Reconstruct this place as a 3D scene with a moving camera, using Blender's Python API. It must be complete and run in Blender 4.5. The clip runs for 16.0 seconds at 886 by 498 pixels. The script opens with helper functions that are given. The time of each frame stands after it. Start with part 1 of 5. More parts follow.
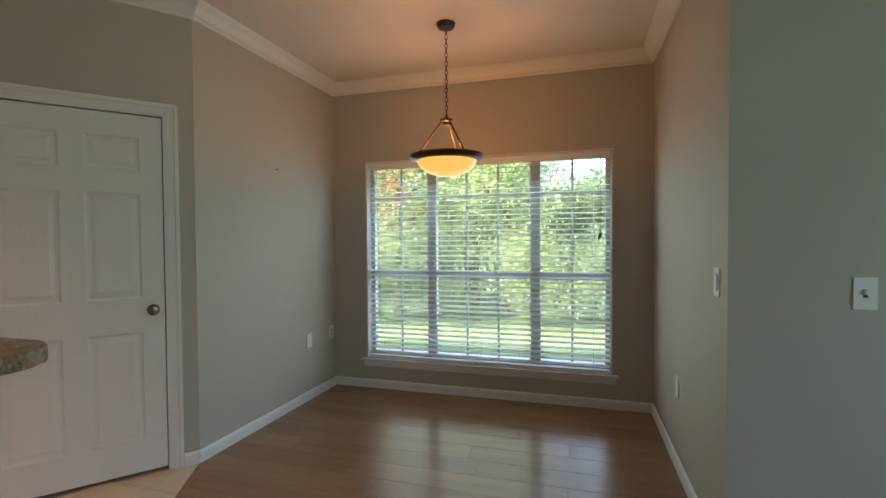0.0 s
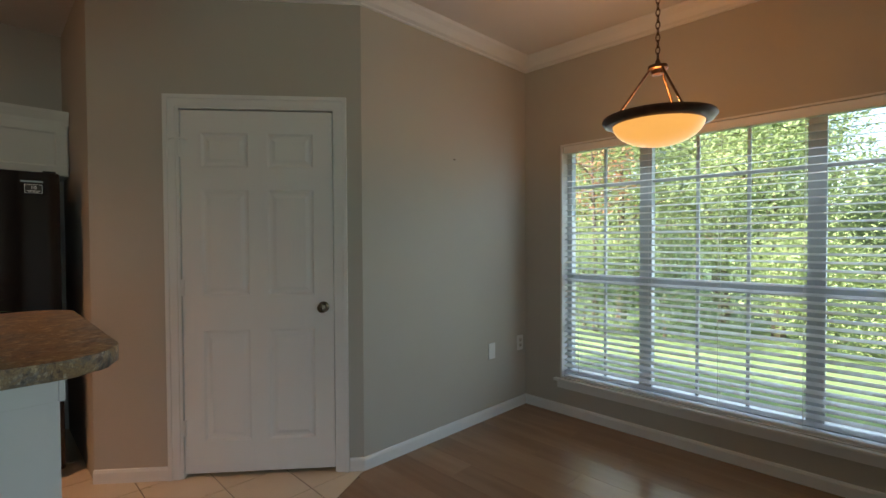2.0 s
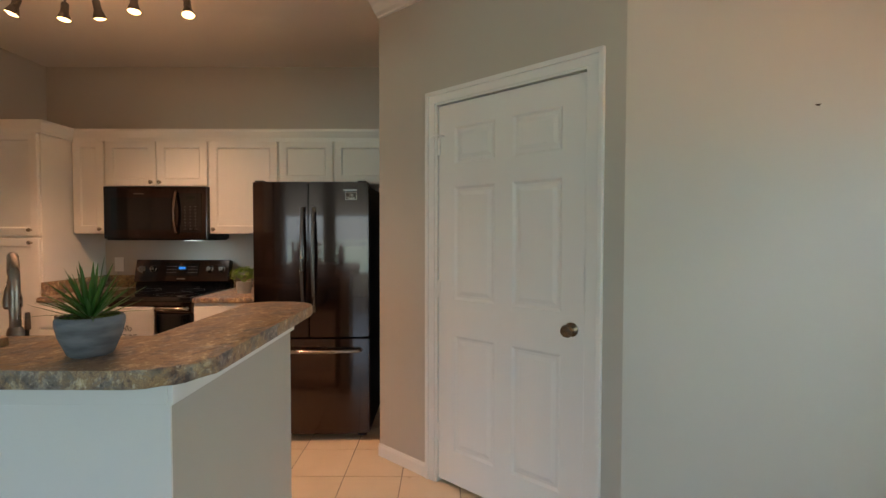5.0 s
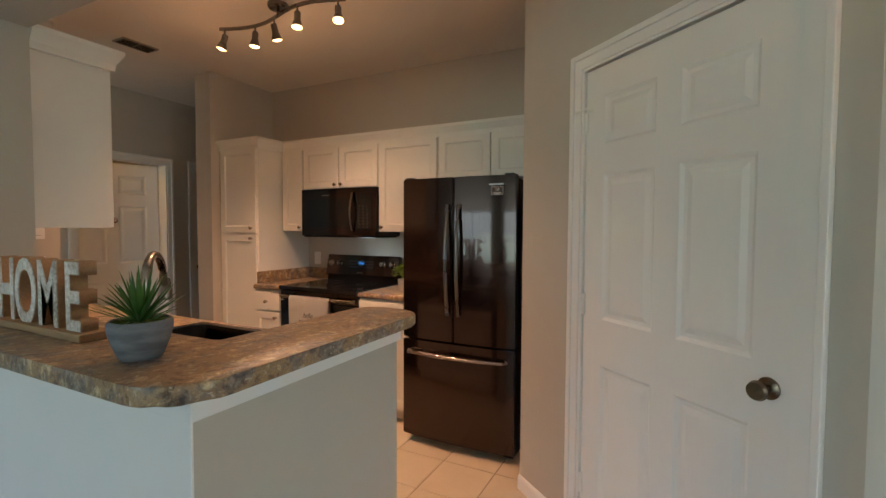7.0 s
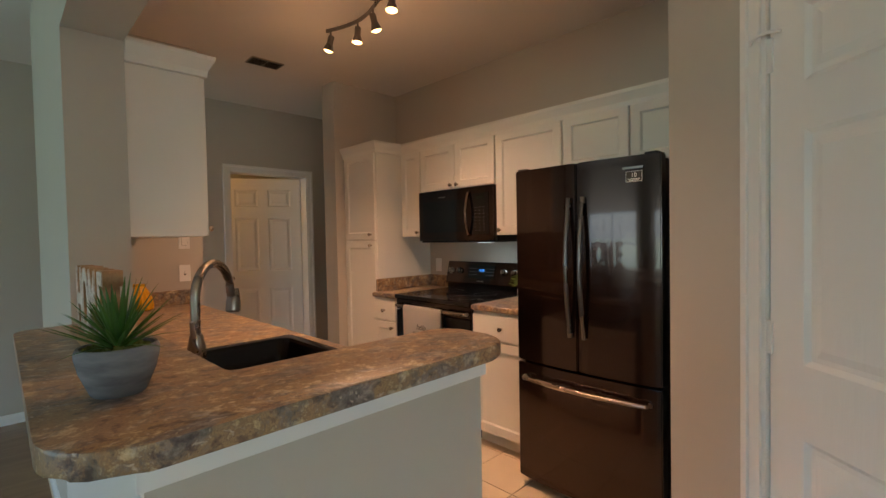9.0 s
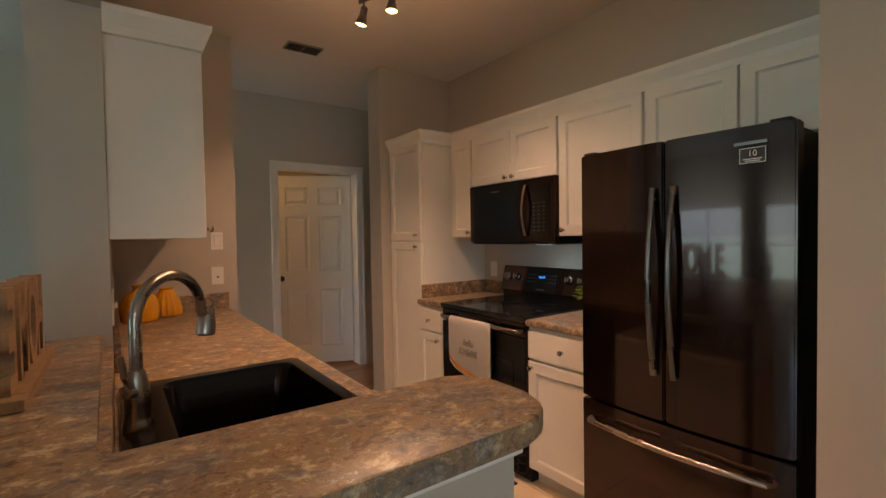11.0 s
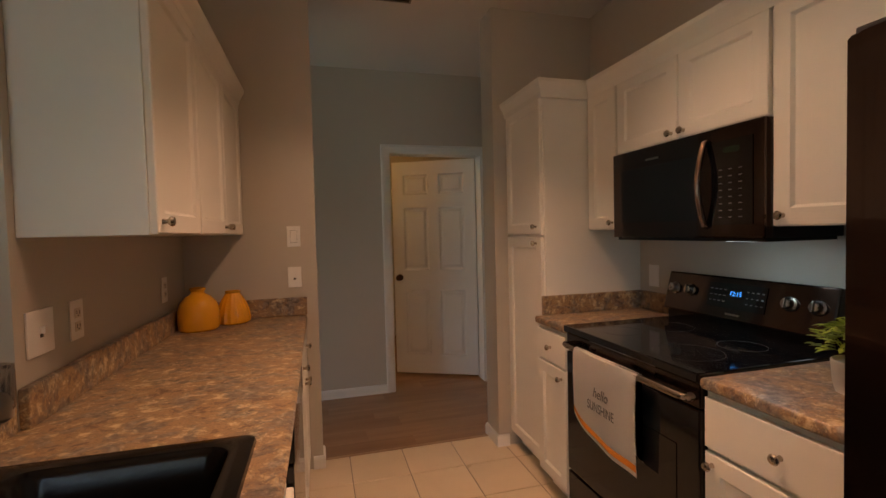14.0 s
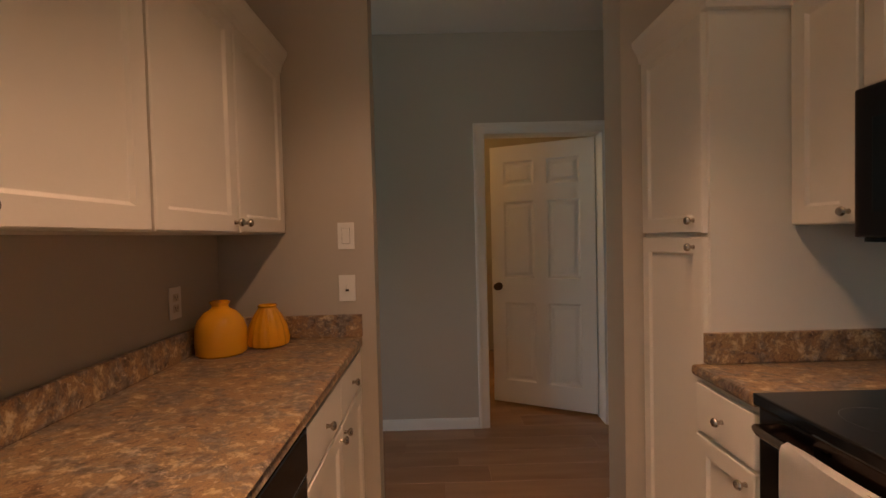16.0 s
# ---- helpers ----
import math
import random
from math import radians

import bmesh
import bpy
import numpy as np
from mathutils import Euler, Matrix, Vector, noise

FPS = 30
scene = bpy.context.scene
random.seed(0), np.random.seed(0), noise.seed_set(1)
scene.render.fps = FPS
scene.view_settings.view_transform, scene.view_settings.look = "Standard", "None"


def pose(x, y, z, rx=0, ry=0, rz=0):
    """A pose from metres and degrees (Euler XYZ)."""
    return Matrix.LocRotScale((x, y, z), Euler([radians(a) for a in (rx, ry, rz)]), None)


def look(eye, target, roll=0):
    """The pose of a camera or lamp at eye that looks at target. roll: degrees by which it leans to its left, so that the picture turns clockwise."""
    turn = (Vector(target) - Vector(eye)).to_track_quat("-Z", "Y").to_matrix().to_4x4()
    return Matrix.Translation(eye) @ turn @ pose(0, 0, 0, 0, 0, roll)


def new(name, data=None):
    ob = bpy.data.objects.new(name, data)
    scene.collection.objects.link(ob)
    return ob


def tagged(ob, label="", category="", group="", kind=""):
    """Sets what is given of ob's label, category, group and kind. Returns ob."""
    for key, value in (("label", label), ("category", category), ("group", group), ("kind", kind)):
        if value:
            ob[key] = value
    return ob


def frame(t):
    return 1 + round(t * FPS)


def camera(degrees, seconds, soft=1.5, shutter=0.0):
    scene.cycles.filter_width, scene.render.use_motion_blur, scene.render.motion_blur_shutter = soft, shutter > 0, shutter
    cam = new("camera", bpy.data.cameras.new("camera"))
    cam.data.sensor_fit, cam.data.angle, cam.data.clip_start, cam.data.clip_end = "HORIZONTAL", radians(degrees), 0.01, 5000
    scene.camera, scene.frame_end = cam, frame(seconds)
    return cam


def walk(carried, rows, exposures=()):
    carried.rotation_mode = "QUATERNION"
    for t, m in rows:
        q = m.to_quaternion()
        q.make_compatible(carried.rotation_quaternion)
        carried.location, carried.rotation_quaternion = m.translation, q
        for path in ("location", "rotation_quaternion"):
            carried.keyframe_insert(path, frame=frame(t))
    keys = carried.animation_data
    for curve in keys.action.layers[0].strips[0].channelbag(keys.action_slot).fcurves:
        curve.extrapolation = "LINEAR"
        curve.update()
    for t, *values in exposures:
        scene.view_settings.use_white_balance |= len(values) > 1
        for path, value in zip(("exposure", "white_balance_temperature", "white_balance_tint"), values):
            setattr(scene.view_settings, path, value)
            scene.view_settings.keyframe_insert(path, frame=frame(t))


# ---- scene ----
cam = camera(88.5, 16.0)
PATH = [
    (0, (0.422, 0.676, 1.333), (-0.137, 2.595, 1.288), -0.4),
    (0.5, (0.433, 0.854, 1.323), (-0.329, 2.703, 1.271), -0.6),
    (1, (0.425, 1.041, 1.322), (-0.55, 2.786, 1.282), -0.6),
    (1.5, (0.421, 1.193, 1.314), (-0.79, 2.784, 1.283), -0.4),
    (2, (0.391, 1.348, 1.315), (-1.013, 2.771, 1.275), -0.3),
    (2.5, (0.354, 1.489, 1.318), (-1.224, 2.715, 1.265), -0.4),
    (3, (0.314, 1.647, 1.311), (-1.409, 2.66, 1.262), -0.3),
    (3.5, (0.275, 1.782, 1.322), (-1.564, 2.567, 1.29), -0.0),
    (4, (0.236, 1.91, 1.332), (-1.691, 2.446, 1.294), 0.0),
    (4.5, (0.163, 2.021, 1.332), (-1.82, 2.28, 1.287), 0.2),
    (5, (0.068, 2.146, 1.347), (-1.932, 2.141, 1.287), 0.1),
    (5.2, (0.03, 2.185, 1.353), (-1.967, 2.089, 1.287), 0.2),
    (7.3, (-0.461, 2.471, 1.374), (-2.192, 1.473, 1.299), -0.4),
    (7.5, (-0.517, 2.478, 1.36), (-2.213, 1.42, 1.295), -0.9),
    (8, (-0.663, 2.469, 1.356), (-2.257, 1.262, 1.309), -0.8),
    (8.5, (-0.771, 2.436, 1.361), (-2.268, 1.111, 1.305), -0.9),
    (9, (-0.877, 2.376, 1.351), (-2.279, 0.951, 1.297), -1.1),
    (11.5, (-1.388, 2.034, 1.371), (-2.506, 0.377, 1.307), -0.9),
    (12, (-1.508, 1.93, 1.373), (-2.558, 0.229, 1.306), -0.9),
    (12.5, (-1.641, 1.828, 1.369), (-2.603, 0.076, 1.317), -0.9),
    (13, (-1.771, 1.729, 1.378), (-2.619, -0.082, 1.326), -1.1),
    (13.5, (-1.877, 1.636, 1.363), (-2.57, -0.238, 1.291), -1.0),
    (14, (-1.973, 1.504, 1.363), (-2.497, -0.425, 1.289), -1.4),
    (14.5, (-2.041, 1.347, 1.35), (-2.414, -0.616, 1.282), -1.5),
    (15, (-2.137, 1.181, 1.343), (-2.35, -0.807, 1.278), -1.7),
    (15.5, (-2.208, 1.001, 1.337), (-2.282, -0.997, 1.276), -1.9),
    (16, (-2.244, 0.795, 1.349), (-2.26, -1.204, 1.291), -1.4),
]
walk(cam, [(t, look(eye, target, roll)) for t, eye, target, roll in PATH],
     exposures=[(0.0, 2.45), (1.0, 2.25), (2.0, 2.15), (2.7, 2.25), (3.5, 2.7), (5.0, 3.1), (9.0, 3.0), (12.0, 2.75), (15.5, 2.5), (16.0, 2.48)])

# ---- world, daylight, exposure ----
world = bpy.data.worlds.new("world")
scene.world = world
world.use_nodes = True
wn = world.node_tree
sky = wn.nodes.new("ShaderNodeTexSky")
sky.sky_type, sky.sun_disc = "NISHITA", False
sky.sun_elevation, sky.sun_rotation = radians(40), radians(218)
sky.dust_density = 2.5
wn.links.new(sky.outputs[0], wn.nodes["Background"].inputs[0])
wn.nodes["Background"].inputs[1].default_value = 0.15


def lamp(name, kind, m, energy, color, **more):
    data = bpy.data.lights.new(name, kind)
    data.energy, data.color = energy, color
    if kind == "AREA":
        data.shape, data.size, data.size_y = "RECTANGLE", more["size"][0], more["size"][1]
    if kind == "SPOT":
        data.spot_size, data.spot_blend = radians(more["cone"]), 0.7
    if kind == "SUN":
        data.angle = radians(more["angle"])
    elif kind != "AREA":
        data.shadow_soft_size = more.get("radius", 0.03)
    ob = new(name, data)
    ob.matrix_world = m
    return ob


lamp("sun", "SUN", look((0, 0, 0), (0.5, 0.65, -0.69)), 4.0, (1.0, 0.975, 0.94), angle=4)
lamp("nook_window_daylight", "AREA", look((-0.34, 4.62, 1.15), (-0.34, 1.0, 0.1)), 3.4, (0.74, 0.89, 1.0), size=(2.0, 1.7))
lamp("living_window_daylight", "AREA", look((4.15, -1.1, 1.15), (0, -1.1, 1.0)), 3.9, (0.54, 0.79, 1.0), size=(1.9, 1.25))
# added fill lamp for hall, bar and pantry door; no window is known here
lamp("living_north_fill", "AREA", look((4.15, 1.2, 1.15), (0, 0.4, 0.9)), 2.6, (0.53, 0.79, 1.0), size=(1.5, 1.25))
lamp("pendant_bulb", "POINT", Matrix.Translation((-0.39, 3.55, 1.90)), 1.7, (1.0, 0.44, 0.13), radius=0.05)

# ---- materials ----


def mat(name, color, rough=0.5, metal=0.0, vary=0.06, scale=6.0, bump=0.0, bscale=80.0, coat=0.0, each=0.0, stretch=(1, 1, 1), emit=None, dark=None):
    """Principled surface with a coarse and a fine variation, and a fine relief."""
    m = bpy.data.materials.new(name)
    m.use_nodes = True
    t = m.node_tree
    b = t.nodes["Principled BSDF"]
    geo = t.nodes.new("ShaderNodeTexCoord")
    mp = t.nodes.new("ShaderNodeMapping")
    mp.inputs["Scale"].default_value = stretch
    t.links.new(geo.outputs["Object"], mp.inputs[0])
    src = mp.outputs[0]
    info = t.nodes.new("ShaderNodeObjectInfo")
    if each:
        add = t.nodes.new("ShaderNodeVectorMath")
        mul = t.nodes.new("ShaderNodeMath")
        mul.operation, mul.inputs[1].default_value = "MULTIPLY", 37.0
        t.links.new(info.outputs["Random"], mul.inputs[0])
        t.links.new(src, add.inputs[0])
        t.links.new(mul.outputs[0], add.inputs[1])
        src = add.outputs[0]
    n1 = t.nodes.new("ShaderNodeTexNoise")
    n1.inputs["Scale"].default_value, n1.inputs["Detail"].default_value = scale, 6
    n2 = t.nodes.new("ShaderNodeTexNoise")
    n2.inputs["Scale"].default_value, n2.inputs["Detail"].default_value = scale * 0.17, 3
    for n in (n1, n2):
        t.links.new(src, n.inputs["Vector"])
    s = t.nodes.new("ShaderNodeMath")
    s.operation = "ADD"
    t.links.new(n1.outputs[0], s.inputs[0])
    t.links.new(n2.outputs[0], s.inputs[1])
    last = s.outputs[0]
    if each:
        e = t.nodes.new("ShaderNodeMath")
        e.operation, e.inputs[1].default_value = "MULTIPLY_ADD", each
        t.links.new(info.outputs["Random"], e.inputs[0])
        t.links.new(last, e.inputs[2])
        last = e.outputs[0]
    r = t.nodes.new("ShaderNodeMapRange")
    r.inputs[1].default_value, r.inputs[2].default_value = 0.6, 1.4 + each
    t.links.new(last, r.inputs[0])
    mix = t.nodes.new("ShaderNodeMix")
    mix.data_type = "RGBA"
    c = Vector(color)
    lo = Vector(dark) if dark else c * (1 - vary)
    hi = c if dark else c * (1 + vary)
    mix.inputs["A"].default_value = (*lo, 1)
    mix.inputs["B"].default_value = (*[min(0.95, v) for v in hi], 1)
    t.links.new(r.outputs[0], mix.inputs["Factor"])
    t.links.new(mix.outputs["Result"], b.inputs["Base Color"])
    rr = t.nodes.new("ShaderNodeMapRange")
    rr.inputs[3].default_value, rr.inputs[4].default_value = max(0.02, rough - 0.06), min(1, rough + 0.06)
    t.links.new(n1.outputs[0], rr.inputs[0])
    t.links.new(rr.outputs[0], b.inputs["Roughness"])
    b.inputs["Metallic"].default_value = metal
    b.inputs["Coat Weight"].default_value = coat
    b.inputs["Coat Roughness"].default_value = 0.08
    if bump:
        bn = t.nodes.new("ShaderNodeTexNoise")
        bn.inputs["Scale"].default_value, bn.inputs["Detail"].default_value = bscale, 4
        t.links.new(src, bn.inputs["Vector"])
        bp = t.nodes.new("ShaderNodeBump")
        bp.inputs["Strength"].default_value, bp.inputs["Distance"].default_value = bump, 0.004
        t.links.new(bn.outputs[0], bp.inputs["Height"])
        t.links.new(bp.outputs[0], b.inputs["Normal"])
    if emit:
        b.inputs["Emission Color"].default_value = (*emit[0], 1)
        b.inputs["Emission Strength"].default_value = emit[1]
    return m


def laminate():
    """Mottled stone-look laminate: flowing tan and umber, grey-brown blotches, fine cream flecks."""
    m = bpy.data.materials.new("stone_laminate")
    m.use_nodes = True
    t = m.node_tree
    b = t.nodes["Principled BSDF"]
    geo = t.nodes.new("ShaderNodeTexCoord")

    def noise(scale, detail, rough, src, distort=0.0):
        n = t.nodes.new("ShaderNodeTexNoise")
        n.inputs["Scale"].default_value, n.inputs["Detail"].default_value = scale, detail
        n.inputs["Roughness"].default_value, n.inputs["Distortion"].default_value = rough, distort
        t.links.new(src, n.inputs["Vector"])
        return n

    def ramp(src, stops):
        r = t.nodes.new("ShaderNodeValToRGB")
        el = r.color_ramp.elements
        for i, (p, c) in enumerate(stops):
            e = el[i] if i < 2 else el.new(p)
            e.position, e.color = p, (*c, 1)
        t.links.new(src, r.inputs[0])
        return r.outputs[0]

    def blend(fac, one, two):
        x = t.nodes.new("ShaderNodeMix")
        x.data_type = "RGBA"
        t.links.new(fac, x.inputs["Factor"])
        t.links.new(one, x.inputs["A"])
        t.links.new(two, x.inputs["B"])
        return x.outputs["Result"]

    mp = t.nodes.new("ShaderNodeMapping")
    mp.inputs["Rotation"].default_value = (0.3, 0.2, 0.5)
    mp.inputs["Scale"].default_value = (0.92, 1.12, 1.0)
    t.links.new(geo.outputs["Object"], mp.inputs[0])
    base = mp.outputs[0]
    warp = noise(9, 4, 0.55, base)
    wv = t.nodes.new("ShaderNodeVectorMath")
    wv.operation = "MULTIPLY_ADD"
    wv.inputs[1].default_value = (0.055, 0.055, 0.055)
    t.links.new(warp.outputs["Color"], wv.inputs[0])
    t.links.new(base, wv.inputs[2])
    flow = wv.outputs[0]
    body = noise(22, 10, 0.74, flow)
    tan = ramp(body.outputs[0], [(0.33, (0.085, 0.050, 0.033)), (0.42, (0.20, 0.118, 0.070)), (0.47, (0.37, 0.240, 0.120)), (0.52, (0.23, 0.145, 0.082)), (0.57, (0.48, 0.35, 0.19)), (0.65, (0.64, 0.52, 0.34))])
    grey = ramp(noise(44, 8, 0.72, flow).outputs[0], [(0.36, (0.055, 0.046, 0.043)), (0.50, (0.15, 0.130, 0.118)), (0.64, (0.31, 0.275, 0.24))])
    mask = ramp(noise(10, 8, 0.72, flow, 0.5).outputs[0], [(0.465, (0, 0, 0)), (0.57, (0.88, 0.88, 0.88))])
    col = blend(mask, tan, grey)
    fleck = ramp(noise(60, 5, 0.6, flow, 0.8).outputs[0], [(0.60, (0, 0, 0)), (0.68, (0.7, 0.7, 0.7))])
    pale = t.nodes.new("ShaderNodeRGB")
    pale.outputs[0].default_value = (0.60, 0.50, 0.38, 1)
    col = blend(fleck, col, pale.outputs[0])
    t.links.new(col, b.inputs["Base Color"])
    b.inputs["Roughness"].default_value = 0.36
    bp = t.nodes.new("ShaderNodeBump")
    bp.inputs["Strength"].default_value, bp.inputs["Distance"].default_value = 0.2, 0.002
    t.links.new(body.outputs[0], bp.inputs["Height"])
    t.links.new(bp.outputs[0], b.inputs["Normal"])
    return m


def brushed(m, aniso=0.85):
    """Upright brushed grain under a thin clear coat."""
    t = m.node_tree
    b = t.nodes["Principled BSDF"]
    up = t.nodes.new("ShaderNodeCombineXYZ")
    up.inputs[2].default_value = 1.0
    t.links.new(up.outputs[0], b.inputs["Tangent"])
    b.inputs["Anisotropic"].default_value = aniso
    b.inputs["Coat Roughness"].default_value = 0.045
    return m


def leaf_mat(name, a, c):
    m = mat(name, c, 0.55, dark=a, scale=1.6)
    b = m.node_tree.nodes["Principled BSDF"]
    t = m.node_tree
    tr, mx = t.nodes.new("ShaderNodeBsdfTranslucent"), t.nodes.new("ShaderNodeMixShader")
    col = b.inputs["Base Color"].links[0].from_socket
    t.links.new(col, tr.inputs[0])
    mx.inputs[0].default_value = 0.45
    out = [n for n in t.nodes if n.type == "OUTPUT_MATERIAL"][0]
    t.links.new(b.outputs[0], mx.inputs[1])
    t.links.new(tr.outputs[0], mx.inputs[2])
    t.links.new(mx.outputs[0], out.inputs[0])
    return m


def glass_mat():
    m = bpy.data.materials.new("window_glass")
    m.use_nodes = True
    t = m.node_tree
    for n in list(t.nodes):
        if n.type != "OUTPUT_MATERIAL":
            t.nodes.remove(n)
    out = [n for n in t.nodes if n.type == "OUTPUT_MATERIAL"][0]
    tr, gl, mx = t.nodes.new("ShaderNodeBsdfTransparent"), t.nodes.new("ShaderNodeBsdfGlossy"), t.nodes.new("ShaderNodeMixShader")
    gl.inputs["Roughness"].default_value = 0.02
    mx.inputs[0].default_value = 0.05
    t.links.new(tr.outputs[0], mx.inputs[1])
    t.links.new(gl.outputs[0], mx.inputs[2])
    t.links.new(mx.outputs[0], out.inputs[0])
    return m


M_WALL = mat("greige_wall_paint", (0.50, 0.465, 0.405), 0.62, vary=0.025, scale=3, bump=0.12, bscale=260)
M_CEIL = mat("ceiling_paint", (0.76, 0.73, 0.69), 0.85, vary=0.02, scale=3, bump=0.25, bscale=160)
M_WHITE = mat("white_trim_paint", (0.80, 0.79, 0.765), 0.38, vary=0.02, scale=9, bump=0.05, bscale=60)
M_DOOR = mat("white_door_paint", (0.79, 0.785, 0.765), 0.42, vary=0.02, scale=7, bump=0.18, bscale=90, stretch=(1, 1, 0.12))
M_CAB = mat("white_cabinet_paint", (0.77, 0.75, 0.69), 0.4, vary=0.025, scale=6, bump=0.06, bscale=70)
M_LAM = laminate()
M_WOOD = mat("oak_plank", (0.38, 0.235, 0.135), 0.22, scale=14, dark=(0.20, 0.112, 0.058), each=0.35, stretch=(0.12, 1, 1), bump=0.06, bscale=40)
M_TILE = mat("beige_tile", (0.74, 0.63, 0.47), 0.30, scale=5, dark=(0.62, 0.51, 0.36), each=0.25, bump=0.06, bscale=40)
M_GROUT = mat("grout", (0.26, 0.21, 0.165), 0.9, vary=0.15, scale=30, bump=0.3)
M_SUB = mat("subfloor", (0.05, 0.035, 0.025), 0.9, vary=0.1)
M_BLACKSS = brushed(mat("black_stainless", (0.048, 0.031, 0.026), 0.17, metal=0.95, vary=0.02, scale=2, coat=0.45))
M_SIDE = mat("black_appliance_side", (0.018, 0.017, 0.017), 0.45, vary=0.2)
M_BLACK = mat("gloss_black_enamel", (0.008, 0.008, 0.009), 0.08, vary=0.2)
M_GLASSBLK = mat("black_glass", (0.005, 0.005, 0.006), 0.05, vary=0.2, coat=0.15)
M_SINK = mat("black_composite", (0.006, 0.0055, 0.0055), 0.13, vary=0.2, bump=0.04, bscale=300)
M_STEEL = mat("brushed_steel", (0.33, 0.295, 0.26), 0.27, metal=1.0, vary=0.03, scale=6)
M_DSTEEL = mat("dark_brushed_steel", (0.20, 0.195, 0.19), 0.28, metal=1.0, vary=0.03, scale=6)
M_NICKEL = mat("nickel", (0.45, 0.40, 0.34), 0.25, metal=1.0, vary=0.05)
M_BRONZE = mat("oil_rubbed_bronze", (0.095, 0.052, 0.032), 0.40, metal=0.7, vary=0.3, scale=30)
M_KNOB = mat("antique_brass_knob", (0.17, 0.125, 0.085), 0.25, metal=1.0, vary=0.1)
M_BLIND = mat("white_blind_slat", (0.90, 0.905, 0.90), 0.45, vary=0.02)
M_VINYL = mat("white_vinyl", (0.60, 0.62, 0.63), 0.4, vary=0.02)
M_PLATE = mat("white_plastic", (0.80, 0.79, 0.76), 0.35, vary=0.01)
M_SLOT = mat("dark_slot", (0.04, 0.035, 0.03), 0.6)
M_YELLOW = mat("yellow_glaze", (0.72, 0.34, 0.012), 0.14, vary=0.07, scale=12, coat=0.5)
M_POT = mat("grey_washed_ceramic", (0.24, 0.245, 0.26), 0.8, scale=14, dark=(0.055, 0.06, 0.07), stretch=(1, 1, 4), bump=0.4, bscale=50)
M_WHITEPOT = mat("white_pot", (0.68, 0.64, 0.58), 0.6, vary=0.06)
M_SOIL = mat("moss", (0.10, 0.13, 0.03), 0.95, vary=0.4, scale=60, bump=0.8)
M_SPIKE = mat("succulent_green", (0.085, 0.20, 0.035), 0.42, scale=20, dark=(0.035, 0.105, 0.02))
M_BUSH = mat("bright_leaf", (0.34, 0.46, 0.06), 0.5, scale=30, dark=(0.14, 0.26, 0.03))
M_SIGN = mat("distressed_white_wood", (0.84, 0.82, 0.78), 0.7, scale=90, dark=(0.24, 0.16, 0.10), bump=0.3)
M_SIGNW = mat("raw_wood", (0.40, 0.25, 0.13), 0.6, scale=20, dark=(0.24, 0.14, 0.07), stretch=(8, 1, 8))
M_TOWEL = mat("towel_cotton", (0.86, 0.84, 0.80), 0.95, vary=0.04, bump=0.5, bscale=500)
M_ORANGE = mat("orange_stripe", (0.72, 0.27, 0.03), 0.9, vary=0.08)
M_GREYPRINT = mat("grey_print", (0.10, 0.10, 0.10), 0.9)
M_RUG = mat("black_rug", (0.022, 0.022, 0.024), 0.95, vary=0.3, scale=120, bump=0.6, bscale=400)
M_RUGW = mat("white_rug_pile", (0.60, 0.59, 0.57), 0.95, vary=0.1, bump=0.6, bscale=400)
M_BULB = mat("lit_bulb_face", (0.9, 0.8, 0.6), 0.4, emit=((1.0, 0.56, 0.18), 0.9))
M_ALAB = mat("lit_alabaster", (0.50, 0.34, 0.15), 0.35, vary=0.1, emit=((1.0, 0.46, 0.10), 0.21))
M_LCD = mat("blue_display", (0.01, 0.02, 0.05), 0.2, emit=((0.06, 0.35, 1.0), 0.30))
M_GREENLCD = mat("dim_green_display", (0.008, 0.012, 0.008), 0.2, emit=((0.1, 0.5, 0.15), 0.001))
M_MARK = mat("pale_marking", (0.13, 0.13, 0.13), 0.5)
M_RING = mat("burner_ring", (0.09, 0.09, 0.09), 0.3)
for dm, level in ((M_SINK, 0.22), (M_BLACK, 0.32), (M_SIDE, 0.3)):
    dm.node_tree.nodes["Principled BSDF"].inputs["Specular IOR Level"].default_value = level
M_GLASS = glass_mat()
M_GRASS = mat("lawn", (0.21, 0.30, 0.11), 0.9, scale=2.0, dark=(0.11, 0.17, 0.06), bump=1.0, bscale=30)
M_LEAF1 = leaf_mat("leaf_green", (0.10, 0.18, 0.07), (0.40, 0.48, 0.27))
M_LEAF2 = leaf_mat("leaf_light", (0.20, 0.28, 0.10), (0.54, 0.62, 0.30))
M_LEAF3 = leaf_mat("leaf_deep", (0.05, 0.10, 0.045), (0.28, 0.36, 0.19))
M_BLOOM = leaf_mat("red_leaf", (0.26, 0.13, 0.07), (0.52, 0.26, 0.14))
M_BARK = mat("bark", (0.16, 0.12, 0.09), 0.9, scale=12, dark=(0.06, 0.045, 0.035), bump=0.8)

# ---- mesh tools ----


